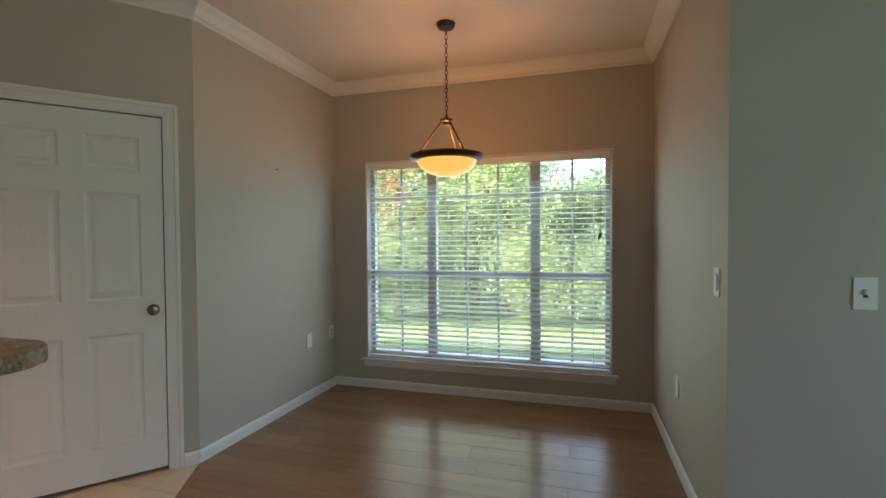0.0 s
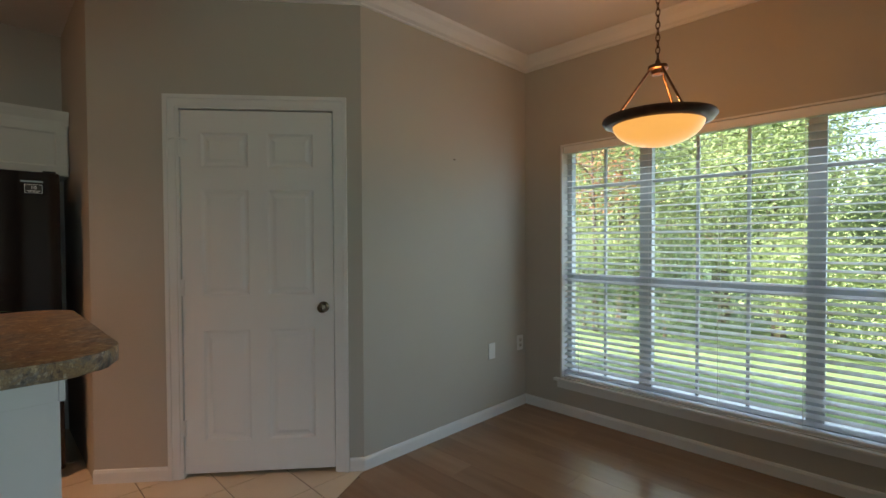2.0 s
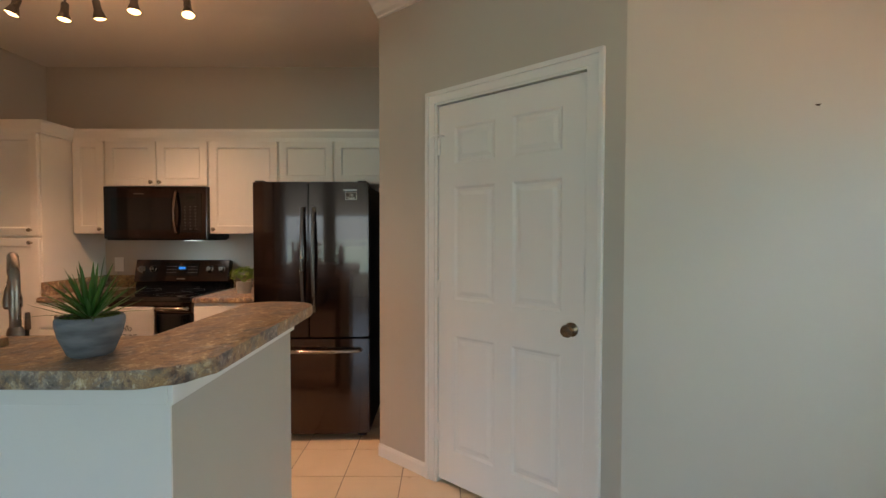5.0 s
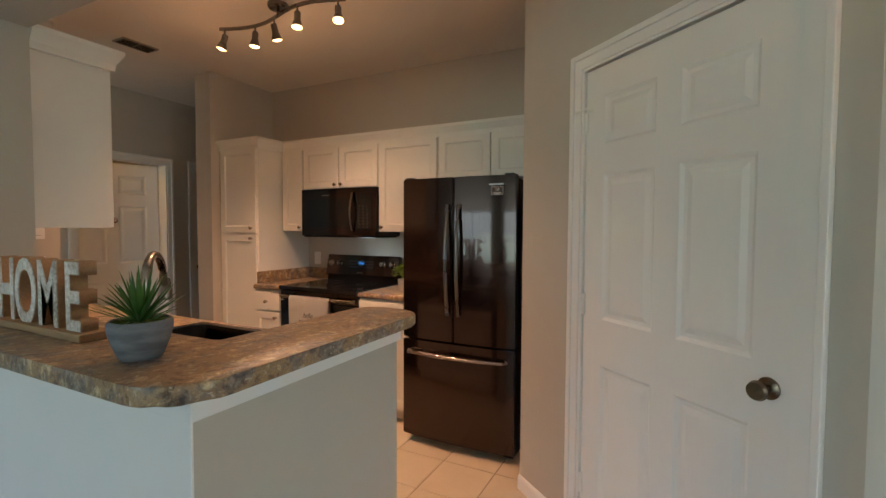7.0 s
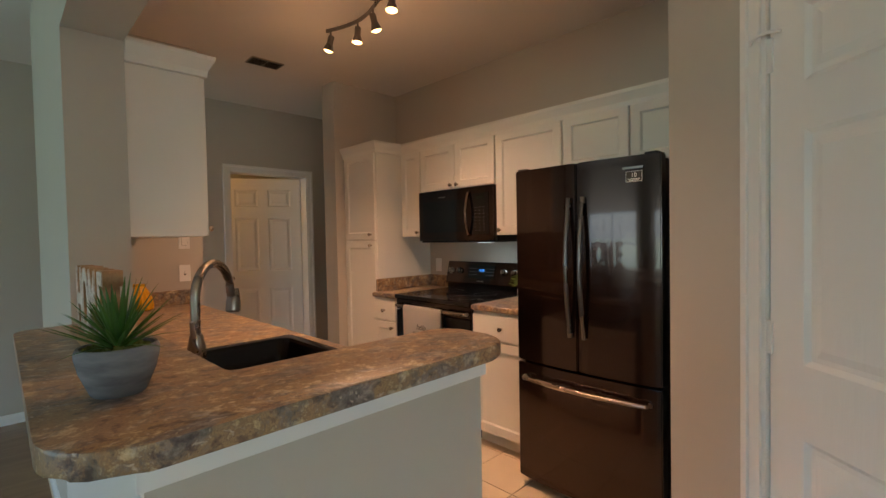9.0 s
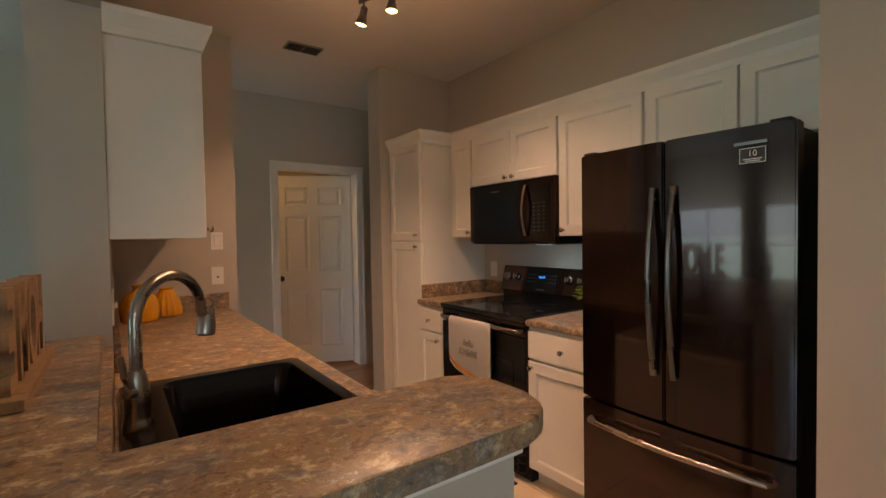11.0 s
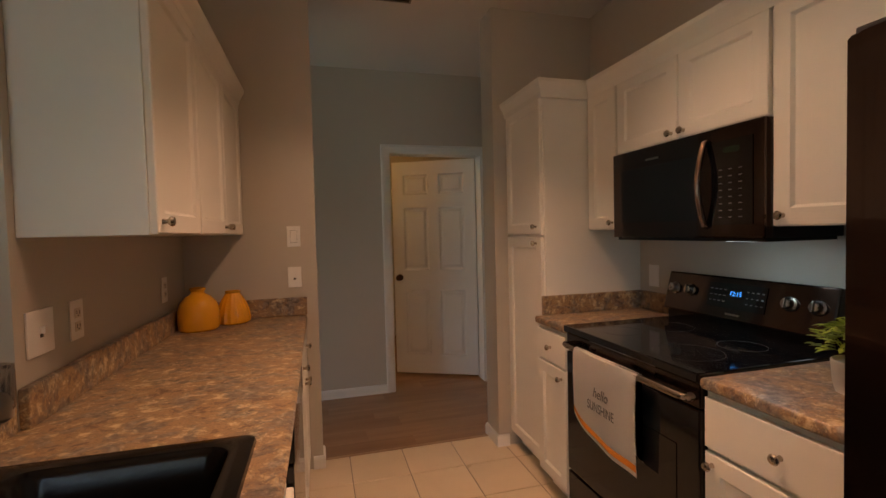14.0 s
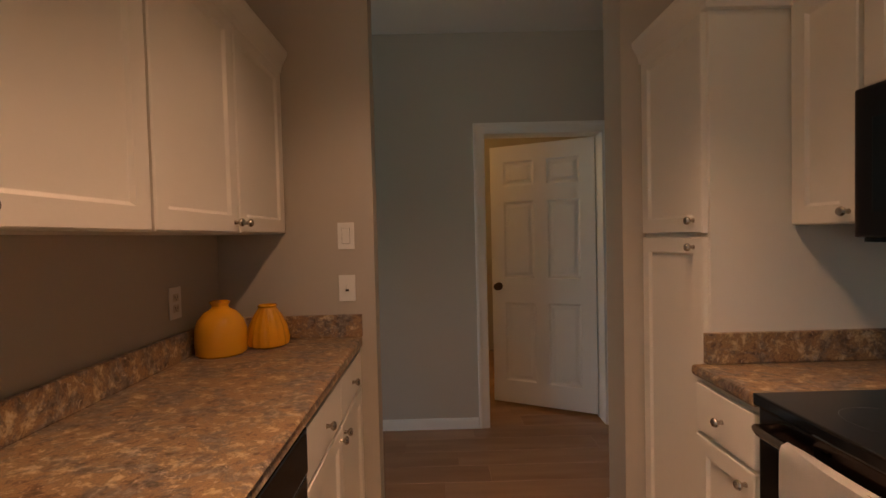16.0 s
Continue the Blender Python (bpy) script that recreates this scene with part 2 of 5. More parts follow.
def add_box(bm, x0, x1, y0, y1, z0, z1, bevel=0.0, m=None):
    r = bmesh.ops.create_cube(bm, size=1.0)
    vs = r["verts"]
    t = Matrix.Translation(((x0 + x1) / 2, (y0 + y1) / 2, (z0 + z1) / 2)) @ Matrix.Diagonal((abs(x1 - x0), abs(y1 - y0), abs(z1 - z0), 1))
    bmesh.ops.transform(bm, matrix=t, verts=vs)
    if bevel:
        es = list({e for v in vs for e in v.link_edges})
        vs = list({v for f in bmesh.ops.bevel(bm, geom=es, offset=bevel, segments=2, affect="EDGES", profile=0.6)["faces"] for v in f.verts} | {v for v in vs if v.is_valid})
    if m is not None:
        bmesh.ops.transform(bm, matrix=m, verts=vs)


def add_prism(bm, poly, z0, z1):
    lo = [bm.verts.new((x, y, z0)) for x, y in poly]
    hi = [bm.verts.new((x, y, z1)) for x, y in poly]
    n = len(poly)
    bm.faces.new(lo[::-1])
    bm.faces.new(hi)
    for i in range(n):
        bm.faces.new((lo[i], lo[(i + 1) % n], hi[(i + 1) % n], hi[i]))


def add_lathe(bm, profile, centre=(0, 0, 0), seg=32, flute=None, m=None):
    """Turned body from (radius, height) pairs; flute(height share, angle) scales the radius."""
    rings = []
    zmax = max(z for r, z in profile) or 1
    for r, z in profile:
        ring = []
        for i in range(seg):
            a = 2 * math.pi * i / seg
            k = flute(z / zmax, a) if flute else 1
            ring.append(bm.verts.new((centre[0] + max(r, 1e-4) * k * math.cos(a), centre[1] + max(r, 1e-4) * k * math.sin(a), centre[2] + z)))
        rings.append(ring)
    for a, b in zip(rings, rings[1:]):
        for i in range(seg):
            bm.faces.new((a[i], a[(i + 1) % seg], b[(i + 1) % seg], b[i]))
    if m is not None:
        bmesh.ops.transform(bm, matrix=m, verts=[v for r in rings for v in r])


def add_tube(bm, pts, radius, seg=10, closed=False, cap=True):
    pts = [Vector(p) for p in pts]
    rings = []
    n = len(pts)
    up = Vector((0.13, 0.31, 0.94)).normalized()
    for i, p in enumerate(pts):
        a = pts[(i - 1) % n] if closed or i else p
        b = pts[(i + 1) % n] if closed or i < n - 1 else p
        d = (b - a).normalized()
        s = d.cross(up)
        s = s.normalized() if s.length > 1e-3 else Vector((1, 0, 0))
        u = s.cross(d).normalized()
        r = radius[i] if isinstance(radius, (list, tuple)) else radius
        rings.append([bm.verts.new(p + (s * math.cos(2 * math.pi * k / seg) + u * math.sin(2 * math.pi * k / seg)) * r) for k in range(seg)])
    for i in range(n if closed else n - 1):
        a, b = rings[i], rings[(i + 1) % n]
        for k in range(seg):
            bm.faces.new((a[k], a[(k + 1) % seg], b[(k + 1) % seg], b[k]))
    if cap and not closed:
        bm.faces.new(rings[0][::-1])
        bm.faces.new(rings[-1])


def finish(name, bm, material, parent=None, smooth=False, m=None):
    if m is not None:
        bmesh.ops.transform(bm, matrix=m, verts=bm.verts)
    bmesh.ops.recalc_face_normals(bm, faces=bm.faces)
    me = bpy.data.meshes.new(name)
    bm.to_mesh(me)
    bm.free()
    me.materials.append(material)
    if smooth:
        me.shade_smooth()
        me.set_sharp_from_angle(angle=radians(38))
    ob = new(name, me)
    if parent is not None:
        ob.parent = parent
        ob.matrix_parent_inverse = parent.matrix_basis.inverted()
    return ob


def boxes(name, material, items, parent=None, bevel=0.0, m=None, smooth=False):
    bm = bmesh.new()
    for it in items:
        add_box(bm, *it, bevel=bevel)
    return finish(name, bm, material, parent, smooth, m)


def thing(name, loc, label, category, group=""):
    ob = new(name)
    ob.empty_display_size = 0.05
    ob.matrix_basis = Matrix.Translation(loc)
    return tagged(ob, label, category, group)


def structure(ob, label=""):
    return tagged(ob, label, kind="structure")


def facing(o, u, n):
    """Local axes of a front: x along it, y out of it, z up."""
    u, n = Vector(u).normalized(), Vector(n).normalized()
    m = Matrix.Identity(4)
    for i in range(3):
        m[i][0], m[i][1], m[i][2], m[i][3] = u[i], n[i], (0, 0, 1)[i], o[i]
    return m


def text_mesh(name, words, size, depth, material, m, parent=None, bold=0.0):
    cu = bpy.data.curves.new(name, "FONT")
    cu.body, cu.size, cu.extrude, cu.align_x = words, size, depth, "CENTER"
    cu.offset = bold
    tmp = new(name + "_outline", cu)
    bpy.context.view_layer.update()
    me = bpy.data.meshes.new_from_object(tmp.evaluated_get(bpy.context.evaluated_depsgraph_get()))
    bpy.data.objects.remove(tmp)
    me.name = name
    me.transform(m)
    me.materials.clear()
    me.materials.append(material)
    ob = new(name, me)
    if parent is not None:
        ob.parent = parent
        ob.matrix_parent_inverse = parent.matrix_basis.inverted()
    return ob


# ---- large structure ----
H = 2.73
XW, XE, YN = -1.70, 0.988, 4.407      # nook walls
PA, PB = (-1.747, 2.864), (-2.685, 1.755)  # ends of the slanting pantry wall
KW, KS = -3.72, -1.22                  # kitchen west wall, south wall
WX0, WX1, WZ0, WZ1 = -1.385, 0.700, 0.27, 2.02


def wall(name, items, label):
    return structure(boxes(name, M_WALL, items), label)


wall("wall_window", [(XW - 0.15, WX0, YN, YN + 0.16, 0, H), (WX1, XE + 0.15, YN, YN + 0.16, 0, H), (WX0, WX1, YN, YN + 0.16, 0, WZ0), (WX0, WX1, YN, YN + 0.16, WZ1, H)], "greige painted wall round the wide nook window")
bm = bmesh.new()
add_prism(bm, [PA, (XW, YN), (XW - 0.12, YN), (PA[0] - 0.12, PA[1])], 0, H)
structure(finish("wall_nook_west", bm, M_WALL), "greige painted nook wall")
wall("wall_nook_east", [(XE, XE + 0.14, 2.671, YN, 0, H)], "greige painted nook wall")
wall("wall_living_north", [(XE + 0.14, 4.2, 2.671, 2.80, 0, H)], "greige painted living room wall")
# the opening at y 0.4 to 2.0 is added for the north fill lamp
wall("wall_living_east", [(4.2, 4.35, -2.5, -2.1, 0, H), (4.2, 4.35, -0.1, 0.4, 0, H), (4.2, 4.35, 2.0, 2.80, 0, H), (4.2, 4.35, 0.4, 2.0, 0, 0.5), (4.2, 4.35, 0.4, 2.0, 1.80, H), (4.2, 4.35, -2.1, -0.1, 0, 0.5), (4.2, 4.35, -2.1, -0.1, 1.80, H)], "greige painted living room wall with a window and an added north opening")
wall("wall_pantry_side", [(KW, PB[0], PB[1], PB[1] + 0.12, 0, H)], "greige painted wall beside the refrigerator")
wall("wall_kitchen_west", [(KW - 0.14, KW, KS - 0.14, PB[1] + 0.12, 0, H)], "greige painted wall behind the kitchen cabinets")
wall("wall_kitchen_south", [(-1.955, -1.07, KS - 0.12, KS, 0, H)], "greige painted end wall with two light switches")
wall("wall_kitchen_south_west", [(KW, -3.03, KS - 0.12, -1.145, 0, H)], "greige painted wall end beside the tall cabinet")
wall("wall_bar_column", [(-1.265, -1.07, KS, 0.20, 0, H)], "greige painted wall end beside the bar")
wall("beam_over_bar", [(-1.265, -1.07, 0.20, 1.47, 2.15, H)], "greige painted dropped beam over the bar")
DXL, DXR = -2.565, -3.385
wall("wall_hall", [(-1.04, 4.2, -2.50, -2.35, 0, H), (DXL, -1.04, -2.50, -2.35, 0, H), (-3.70, DXR, -2.50, -2.35, 0, H), (DXR, DXL, -2.50, -2.35, 2.05, H), (-4.66, -4.48, -2.50, -2.35, 0, H), (-4.48, -3.70, -2.50, -2.35, 2.05, H)], "greige painted hall wall with doorways")
wall("wall_hall_west", [(-4.80, -4.66, -2.5, -1.2, 0, H)], "greige painted hall end wall")
wall("wall_hall_north", [(-4.66, KW - 0.14, KS - 0.14, -1.2, 0, H)], "greige painted hall wall")
# unseen walls, added to stop sky light leaking under the pantry door
wall("wall_pantry_back", [(-3.86, -1.87, 3.05, 3.17, 0, H), (-3.86, KW, PB[1] + 0.12, 3.05, 0, H)], "plain unseen walls added to keep daylight out of the pantry")
wall("wall_back_room", [(-4.6, -1.0, -4.6, -4.5, 0, H), (-4.7, -4.6, -4.6, -2.5, 0, H), (-1.0, -0.9, -4.6, -2.5, 0, H)], "plain walls of the room behind the hall door")
bm = bmesh.new()
d = (Vector((*PB, 0)) - Vector((*PA, 0))).normalized()
nrm = Vector((d.y, -d.x, 0))
if nrm.x < 0:
    nrm = -nrm
PL = (Vector((*PB, 0)) - Vector((*PA, 0))).length
PM = facing((*PA, 0), d, nrm)        # u from the nook corner to the kitchen corner
PD0, PD1 = 0.155, 0.989               # door opening along the wall
for u0, u1, z0, z1 in ((0, PD0, 0, H), (PD1, PL, 0, H), (PD0, PD1, 2.05, H)):
    add_box(bm, u0, u1, -0.12, 0, z0, z1)
structure(finish("wall_pantry", bm, M_WALL, m=PM), "greige painted slanting wall with the pantry door")
wall("half_wall_bar", [(-1.917, -1.044, 1.36, 1.47, 0, 1.008), (-1.20, -1.044, 0.20, 1.36, 0, 1.008)], "pale painted half wall under the breakfast bar")
structure(boxes("bar_trim", M_WHITE, [(-1.93, -1.03, 1.4705, 1.484, 0.930, 1.0085), (-1.0435, -1.03, 0.21, 1.4705, 0.930, 1.0085)], bevel=0.003), "white trim strip under the bar top")
structure(boxes("bar_panel", M_WHITE, [(-1.0435, -1.037, 0.205, 1.4735, 0.0, 0.9295)], bevel=0.002), "smooth white panel on the living room side of the bar")
structure(boxes("ceiling", M_CEIL, [(-4.8, 4.35, -4.6, 4.57, H, H + 0.12)]), "flat painted ceiling")
structure(boxes("floor", M_SUB, [(-4.8, 4.35, -4.6, 4.57, -0.10, -0.016)]), "floor slab")


def sweep(name, material, path, profile, label, inward=1):
    """Moulding along a path in plan; profile holds (out, up) pairs."""
    bm = bmesh.new()
    pts = [Vector((x, y, 0)) for x, y in path]
    rows = []
    for i, p in enumerate(pts):
        a = (p - pts[i - 1]).normalized() if i else None
        b = (pts[i + 1] - p).normalized() if i < len(pts) - 1 else None
        na = Vector((a.y, -a.x, 0)) if a else None
        nb = Vector((b.y, -b.x, 0)) if b else None
        n = na if b is None else nb if a is None else (na + nb).normalized() / max(0.3, ((na + nb).normalized()).dot(na))
        rows.append([bm.verts.new(p + n * o * inward + Vector((0, 0, z))) for o, z in profile])
    k = len(profile)
    for a, b in zip(rows, rows[1:]):
        for j in range(k):
            bm.faces.new((a[j], a[(j + 1) % k], b[(j + 1) % k], b[j]))
    bm.faces.new(rows[0])
    bm.faces.new(rows[-1][::-1])
    return structure(finish(name, bm, material), label)


BASE = [(0, 0.0), (0.014, 0.0), (0.014, 0.058), (0.009, 0.070), (0.004, 0.074), (0, 0.074)]
CROWN = [(0, H - 0.096), (0.012, H - 0.094), (0.016, H - 0.085), (0.035, H - 0.075), (0.06, H - 0.04), (0.085, H - 0.018), (0.092, H - 0.002), (0, H - 0.002)]
pv = lambda u: (PA[0] + d.x * u, PA[1] + d.y * u)
sweep("crown", M_WHITE, [PB, PA, (XW, YN), (XE, YN), (XE, 2.671)], CROWN, "white crown moulding round the nook")
sweep("baseboard", M_WHITE, [pv(PD0 - 0.075), PA, (XW, YN), (XE, YN), (XE, 2.671), (4.2, 2.671)], BASE, "white baseboard round the nook")
sweep("baseboard_pantry", M_WHITE, [PB, pv(PD1 + 0.075)], BASE, "white baseboard beside the pantry door")
sweep("baseboard_hall", M_WHITE, [(4.2, -2.35), (DXL + 0.075, -2.35)], BASE, "white baseboard along the hall")
sweep("baseboard_switch_wall", M_WHITE, [(-1.90, KS), (-1.955, KS), (-1.955, KS - 0.12), (-1.07, KS - 0.12), (-1.07, 0.2)], BASE, "white baseboard round the wall end")
sweep("baseboard_wall_end", M_WHITE, [(-3.10, -1.145), (-3.03, -1.145), (-3.03, KS - 0.12), (-3.7, KS - 0.12)], BASE, "white baseboard round the wall end", inward=-1)

sweep("baseboard_bar", M_WHITE, [(-1.037, 0.21), (-1.037, 1.4735)], BASE, "white baseboard along the bar")

# ---- doors ----
CASE_W, CASE_T = 0.062, 0.018


def casing(name, w, h, m, label, depth=0.12):
    """Door casing and jamb round an opening 0..w wide."""
    bm = bmesh.new()
    for u0, u1, z0, z1 in ((-CASE_W - 0.01, -0.01, 0, h + 0.01), (w + 0.01, w + CASE_W + 0.01, 0, h + 0.01), (-CASE_W - 0.01, w + CASE_W + 0.01, h + 0.01, h + 0.01 + CASE_W)):
        add_box(bm, u0, u1, 0.001, CASE_T * 0.7, z0, z1)
    for u0, u1, z0, z1 in ((-CASE_W - 0.01, -CASE_W + 0.012, 0, h + 0.01 + CASE_W), (w + CASE_W - 0.012, w + CASE_W + 0.01, 0, h + 0.01 + CASE_W), (-CASE_W - 0.01, w + CASE_W + 0.01, h + CASE_W - 0.012, h + 0.011 + CASE_W)):
        add_box(bm, u0, u1, 0.002, CASE_T + 0.004, z0, z1, bevel=0.003)
    for u0, u1, z0, z1 in ((-0.012, 0.004, 0, h), (w - 0.004, w + 0.012, 0, h), (-0.012, w + 0.012, h, h + 0.012)):
        add_box(bm, u0, u1, -depth, 0.006, z0, z1)
    return structure(finish(name, bm, M_WHITE, m=m), label)


def six_panel(name, w, h, m, label, knob_u, knob_mat, hinges=None, hook=False):
    t = thing(name, m.translation, label, "door")
    bm = bmesh.new()
    T = 0.035
    st, mid = 0.115, 0.10
    rows = [(0.20, 0.82), (1.01, 1.60), (1.72, 1.91)]
    cols = [(st, w / 2 - mid / 2), (w / 2 + mid / 2, w - st)]
    add_box(bm, 0.009, w - 0.009, -T + 0.008, -0.009, 0.024, h - 0.008)
    edges_z = [0.024] + [z for r in rows for z in r] + [h - 0.008]
    for side in (0, 1):
        y0, y1 = (-0.0095, 0.0) if side == 0 else (-T, -T + 0.0085)
        for u0, u1 in ((0.009, st), (w / 2 - mid / 2, w / 2 + mid / 2), (w - st, w - 0.009)):
            add_box(bm, u0, u1, y0, y1, 0.024, h - 0.008)
        for i in range(0, len(edges_z), 2):
            for u0, u1 in cols:
                add_box(bm, u0, u1, y0, y1, edges_z[i], edges_z[i + 1])
        for z0, z1 in rows:
            for u0, u1 in cols:
                # sloped moulding and raised field
                ya, yb = (0.0, -0.0088) if side == 0 else (-T, -T + 0.0078)
                yf = (ya + yb) / 2 * 0.55 + ya * 0.45
                loops = []
                for inset, y in ((0.0, ya), (0.013, yb), (0.026, yb), (0.046, yf)):
                    loops.append([bm.verts.new(c) for c in ((u0 + inset, y, z0 + inset), (u1 - inset, y, z0 + inset), (u1 - inset, y, z1 - inset), (u0 + inset, y, z1 - inset))])
                for a, b in zip(loops, loops[1:]):
                    for k in range(4):
                        bm.faces.new((a[k], a[(k + 1) % 4], b[(k + 1) % 4], b[k]))
                bm.faces.new(loops[-1])
    finish("slab", bm, M_DOOR, t, m=m)
    bm = bmesh.new()
    add_lathe(bm, [(0.0, 0), (0.031, 0), (0.031, 0.005), (0.013, 0.012), (0.011, 0.03), (0.024, 0.038), (0.028, 0.05), (0.024, 0.061), (0.0, 0.064)], seg=24, m=m @ Matrix.Translation((knob_u, 0, 0.94)) @ Matrix.Rotation(radians(-90), 4, "X"))
    k = finish("knob", bm, knob_mat, t, smooth=True)
    tagged(k, "round dark metal knob")
    if hinges:
        for z in (0.28, 1.06, 1.82):
            hb = boxes("hinge", M_WHITE, [(hinges - 0.016, hinges + 0.016, 0.0, 0.006, z - 0.045, z + 0.045)], t, bevel=0.002, m=m)
            tagged(hb, "painted hinge")
    if hook:
        bm = bmesh.new()
        add_tube(bm, [(w - 0.05, 0.004, 1.87), (w - 0.03, 0.025, 1.875), (w + 0.02, 0.03, 1.875), (w + 0.05, 0.012, 1.868)], 0.004, 8)
        add_tube(bm, [(w + 0.004, 0.024, 1.86), (w + 0.004, 0.024, 1.89)], 0.006, 8)
        tagged(finish("latch", bm, M_WHITE, t, m=m), "small white-painted flip latch")
    return t


PW = PD1 - PD0
PMD = PM @ Matrix.Translation((PD0, 0, 0))
casing("pantry_door_casing", PW, 2.04, PMD, "white casing round the pantry door")
six_panel("pantry_door", PW, 2.04, PMD @ Matrix.Translation((0, -0.004, 0)), "white six-panel door, closed, in the slanting wall", 0.065, M_KNOB, hinges=PW - 0.004, hook=True)
HM = facing((DXL, -2.35, 0), (-1, 0, 0), (0, 1, 0))
HW = DXL - DXR
casing("hall_door_casing", HW, 2.04, HM, "white casing round the hall doorway", depth=0.15)
ho = Matrix.Translation((DXR + 0.008, -2.461, 0)) @ Matrix.Rotation(radians(-26.3), 4, "Z")
six_panel("hall_door", HW - 0.01, 2.04, ho, "white six-panel door standing ajar in the hall", HW - 0.075, M_BRONZE)
HM2 = facing((-3.70, -2.35, 0), (-1, 0, 0), (0, 1, 0))
casing("hall_closet_casing", 0.78, 2.04, HM2, "white casing round a second hall door", depth=0.15)
six_panel("hall_closet_door", 0.78, 2.04, HM2 @ Matrix.Translation((0, -0.03, 0)), "white six-panel door, closed, in the hall", 0.07, M_BRONZE)

BLX, BLY = -1.55, -3.0
bl = thing("ceiling_lamp", (BLX, BLY, H), "lit round ceiling lamp in the room behind the hall door", "ceiling lamp")
bm = bmesh.new()
add_lathe(bm, [(0.0, -0.09), (0.08, -0.08), (0.14, -0.045), (0.15, -0.001), (0.0, -0.001)], (BLX, BLY, H), 32)
finish("glass_shade", bm, M_ALAB, bl, smooth=True)
lamp("ceiling_lamp_bulb", "POINT", Matrix.Translation((BLX, BLY, H - 0.16)), 3.2, (1.0, 0.52, 0.16), radius=0.08)

# ---- nook window ----
win = thing("window_nook", ((WX0 + WX1) / 2, YN + 0.1, WZ0), "wide white three-part window with a muntin grid", "window")
win["kind"] = "structure"
FY0, FY1 = YN + 0.085, YN + 0.14
MUL, MUR, MEET = -0.79, 0.105, 1.02
boxes("frame", M_VINYL, [(WX0, WX0 + 0.05, FY0, FY1, WZ0, WZ1), (WX1 - 0.05, WX1, FY0, FY1, WZ0, WZ1), (WX0 + 0.05, WX1 - 0.05, FY0, FY1, WZ0, WZ0 + 0.05), (WX0 + 0.05, WX1 - 0.05, FY0, FY1, WZ1 - 0.05, WZ1), (MUL - 0.04, MUL + 0.04, FY0, FY1, WZ0 + 0.05, WZ1 - 0.05), (MUR - 0.04, MUR + 0.04, FY0, FY1, WZ0 + 0.05, WZ1 - 0.05)], win)
bays = [(WX0 + 0.05, MUL - 0.04), (MUL + 0.04, MUR - 0.04), (MUR + 0.04, WX1 - 0.05)]
for i, (a, b) in enumerate(bays):
    boxes("meeting_rail", M_VINYL, [(a, b, FY0 + 0.005, FY1 - 0.005, MEET - 0.03, MEET + 0.025)], win, bevel=0.004)
    n = 3 if i == 1 else 2
    items = []
    for k in range(1, n):
        x = a + (b - a) * k / n
        items.append((x - 0.009, x + 0.009, FY0 + 0.018, FY0 + 0.034, MEET + 0.025, WZ1 - 0.05))
        items.append((x - 0.009, x + 0.009, FY0 + 0.018, FY0 + 0.034, WZ0 + 0.05, MEET - 0.03))
    for z in (1.36, 1.70, 0.65):
        items.append((a, b, FY0 + 0.019, FY0 + 0.033, z - 0.009, z + 0.009))
    boxes("muntin", M_VINYL, items, win)
    for z0, z1 in ((WZ0 + 0.05, MEET - 0.03), (MEET + 0.025, WZ1 - 0.05)):
        g = boxes("pane", M_GLASS, [(a, b, FY0 + 0.036, FY0 + 0.040, z0, z1)], win)
        g.visible_shadow = False
structure(boxes("window_sill", M_WHITE, [(WX0 - 0.04, WX1 + 0.04, YN - 0.035, YN, WZ0 - 0.022, WZ0 - 0.002), (WX0, WX1, YN + 0.0, FY0, WZ0 - 0.004, WZ0 + 0.003), (WX0 - 0.02, WX1 + 0.02, YN - 0.014, YN - 0.001, WZ0 - 0.075, WZ0 - 0.022)], bevel=0.004), "white window stool and apron")
structure(boxes("window_jamb", M_WHITE, [(WX0, WX0 + 0.012, YN + 0.001, FY0, WZ0, WZ1), (WX1 - 0.012, WX1, YN + 0.001, FY0, WZ0, WZ1), (WX0, WX1, YN + 0.001, FY0, WZ1 - 0.012, WZ1)]), "white window return")

blind = thing("window_blind", ((WX0 + WX1) / 2, YN + 0.04, WZ1), "white wide-slat horizontal blind, lowered and tilted open", "blind")
BX0, BX1, BY = WX0 + 0.02, WX1 - 0.02, YN + 0.042
boxes("headrail", M_BLIND, [(BX0, BX1, BY - 0.03, BY + 0.028, WZ1 - 0.065, WZ1 - 0.014)], blind, bevel=0.004)
boxes("bottom_rail", M_BLIND, [(BX0, BX1, BY - 0.026, BY + 0.026, WZ0 + 0.006, WZ0 + 0.022)], blind, bevel=0.004)
bm = bmesh.new()
for k in range(5):
    a = -0.025 + 0.05 * k / 4
    for x in (BX0, BX1):
        bm.verts.new((x - (BX0 + BX1) / 2, a, 0.0022 * (1 - (a / 0.025) ** 2) * 1.2))
bm.verts.ensure_lookup_table()
for k in range(4):
    bm.faces.new((bm.verts[2 * k], bm.verts[2 * k + 1], bm.verts[2 * k + 3], bm.verts[2 * k + 2]))
bmesh.ops.solidify(bm, geom=bm.faces[:], thickness=0.0028)
slat0 = finish("slat", bm, M_BLIND, blind)
NS = 38
zs = [WZ0 + 0.05 + (WZ1 - 0.10 - WZ0 - 0.05) * i / (NS - 1) for i in range(NS)]
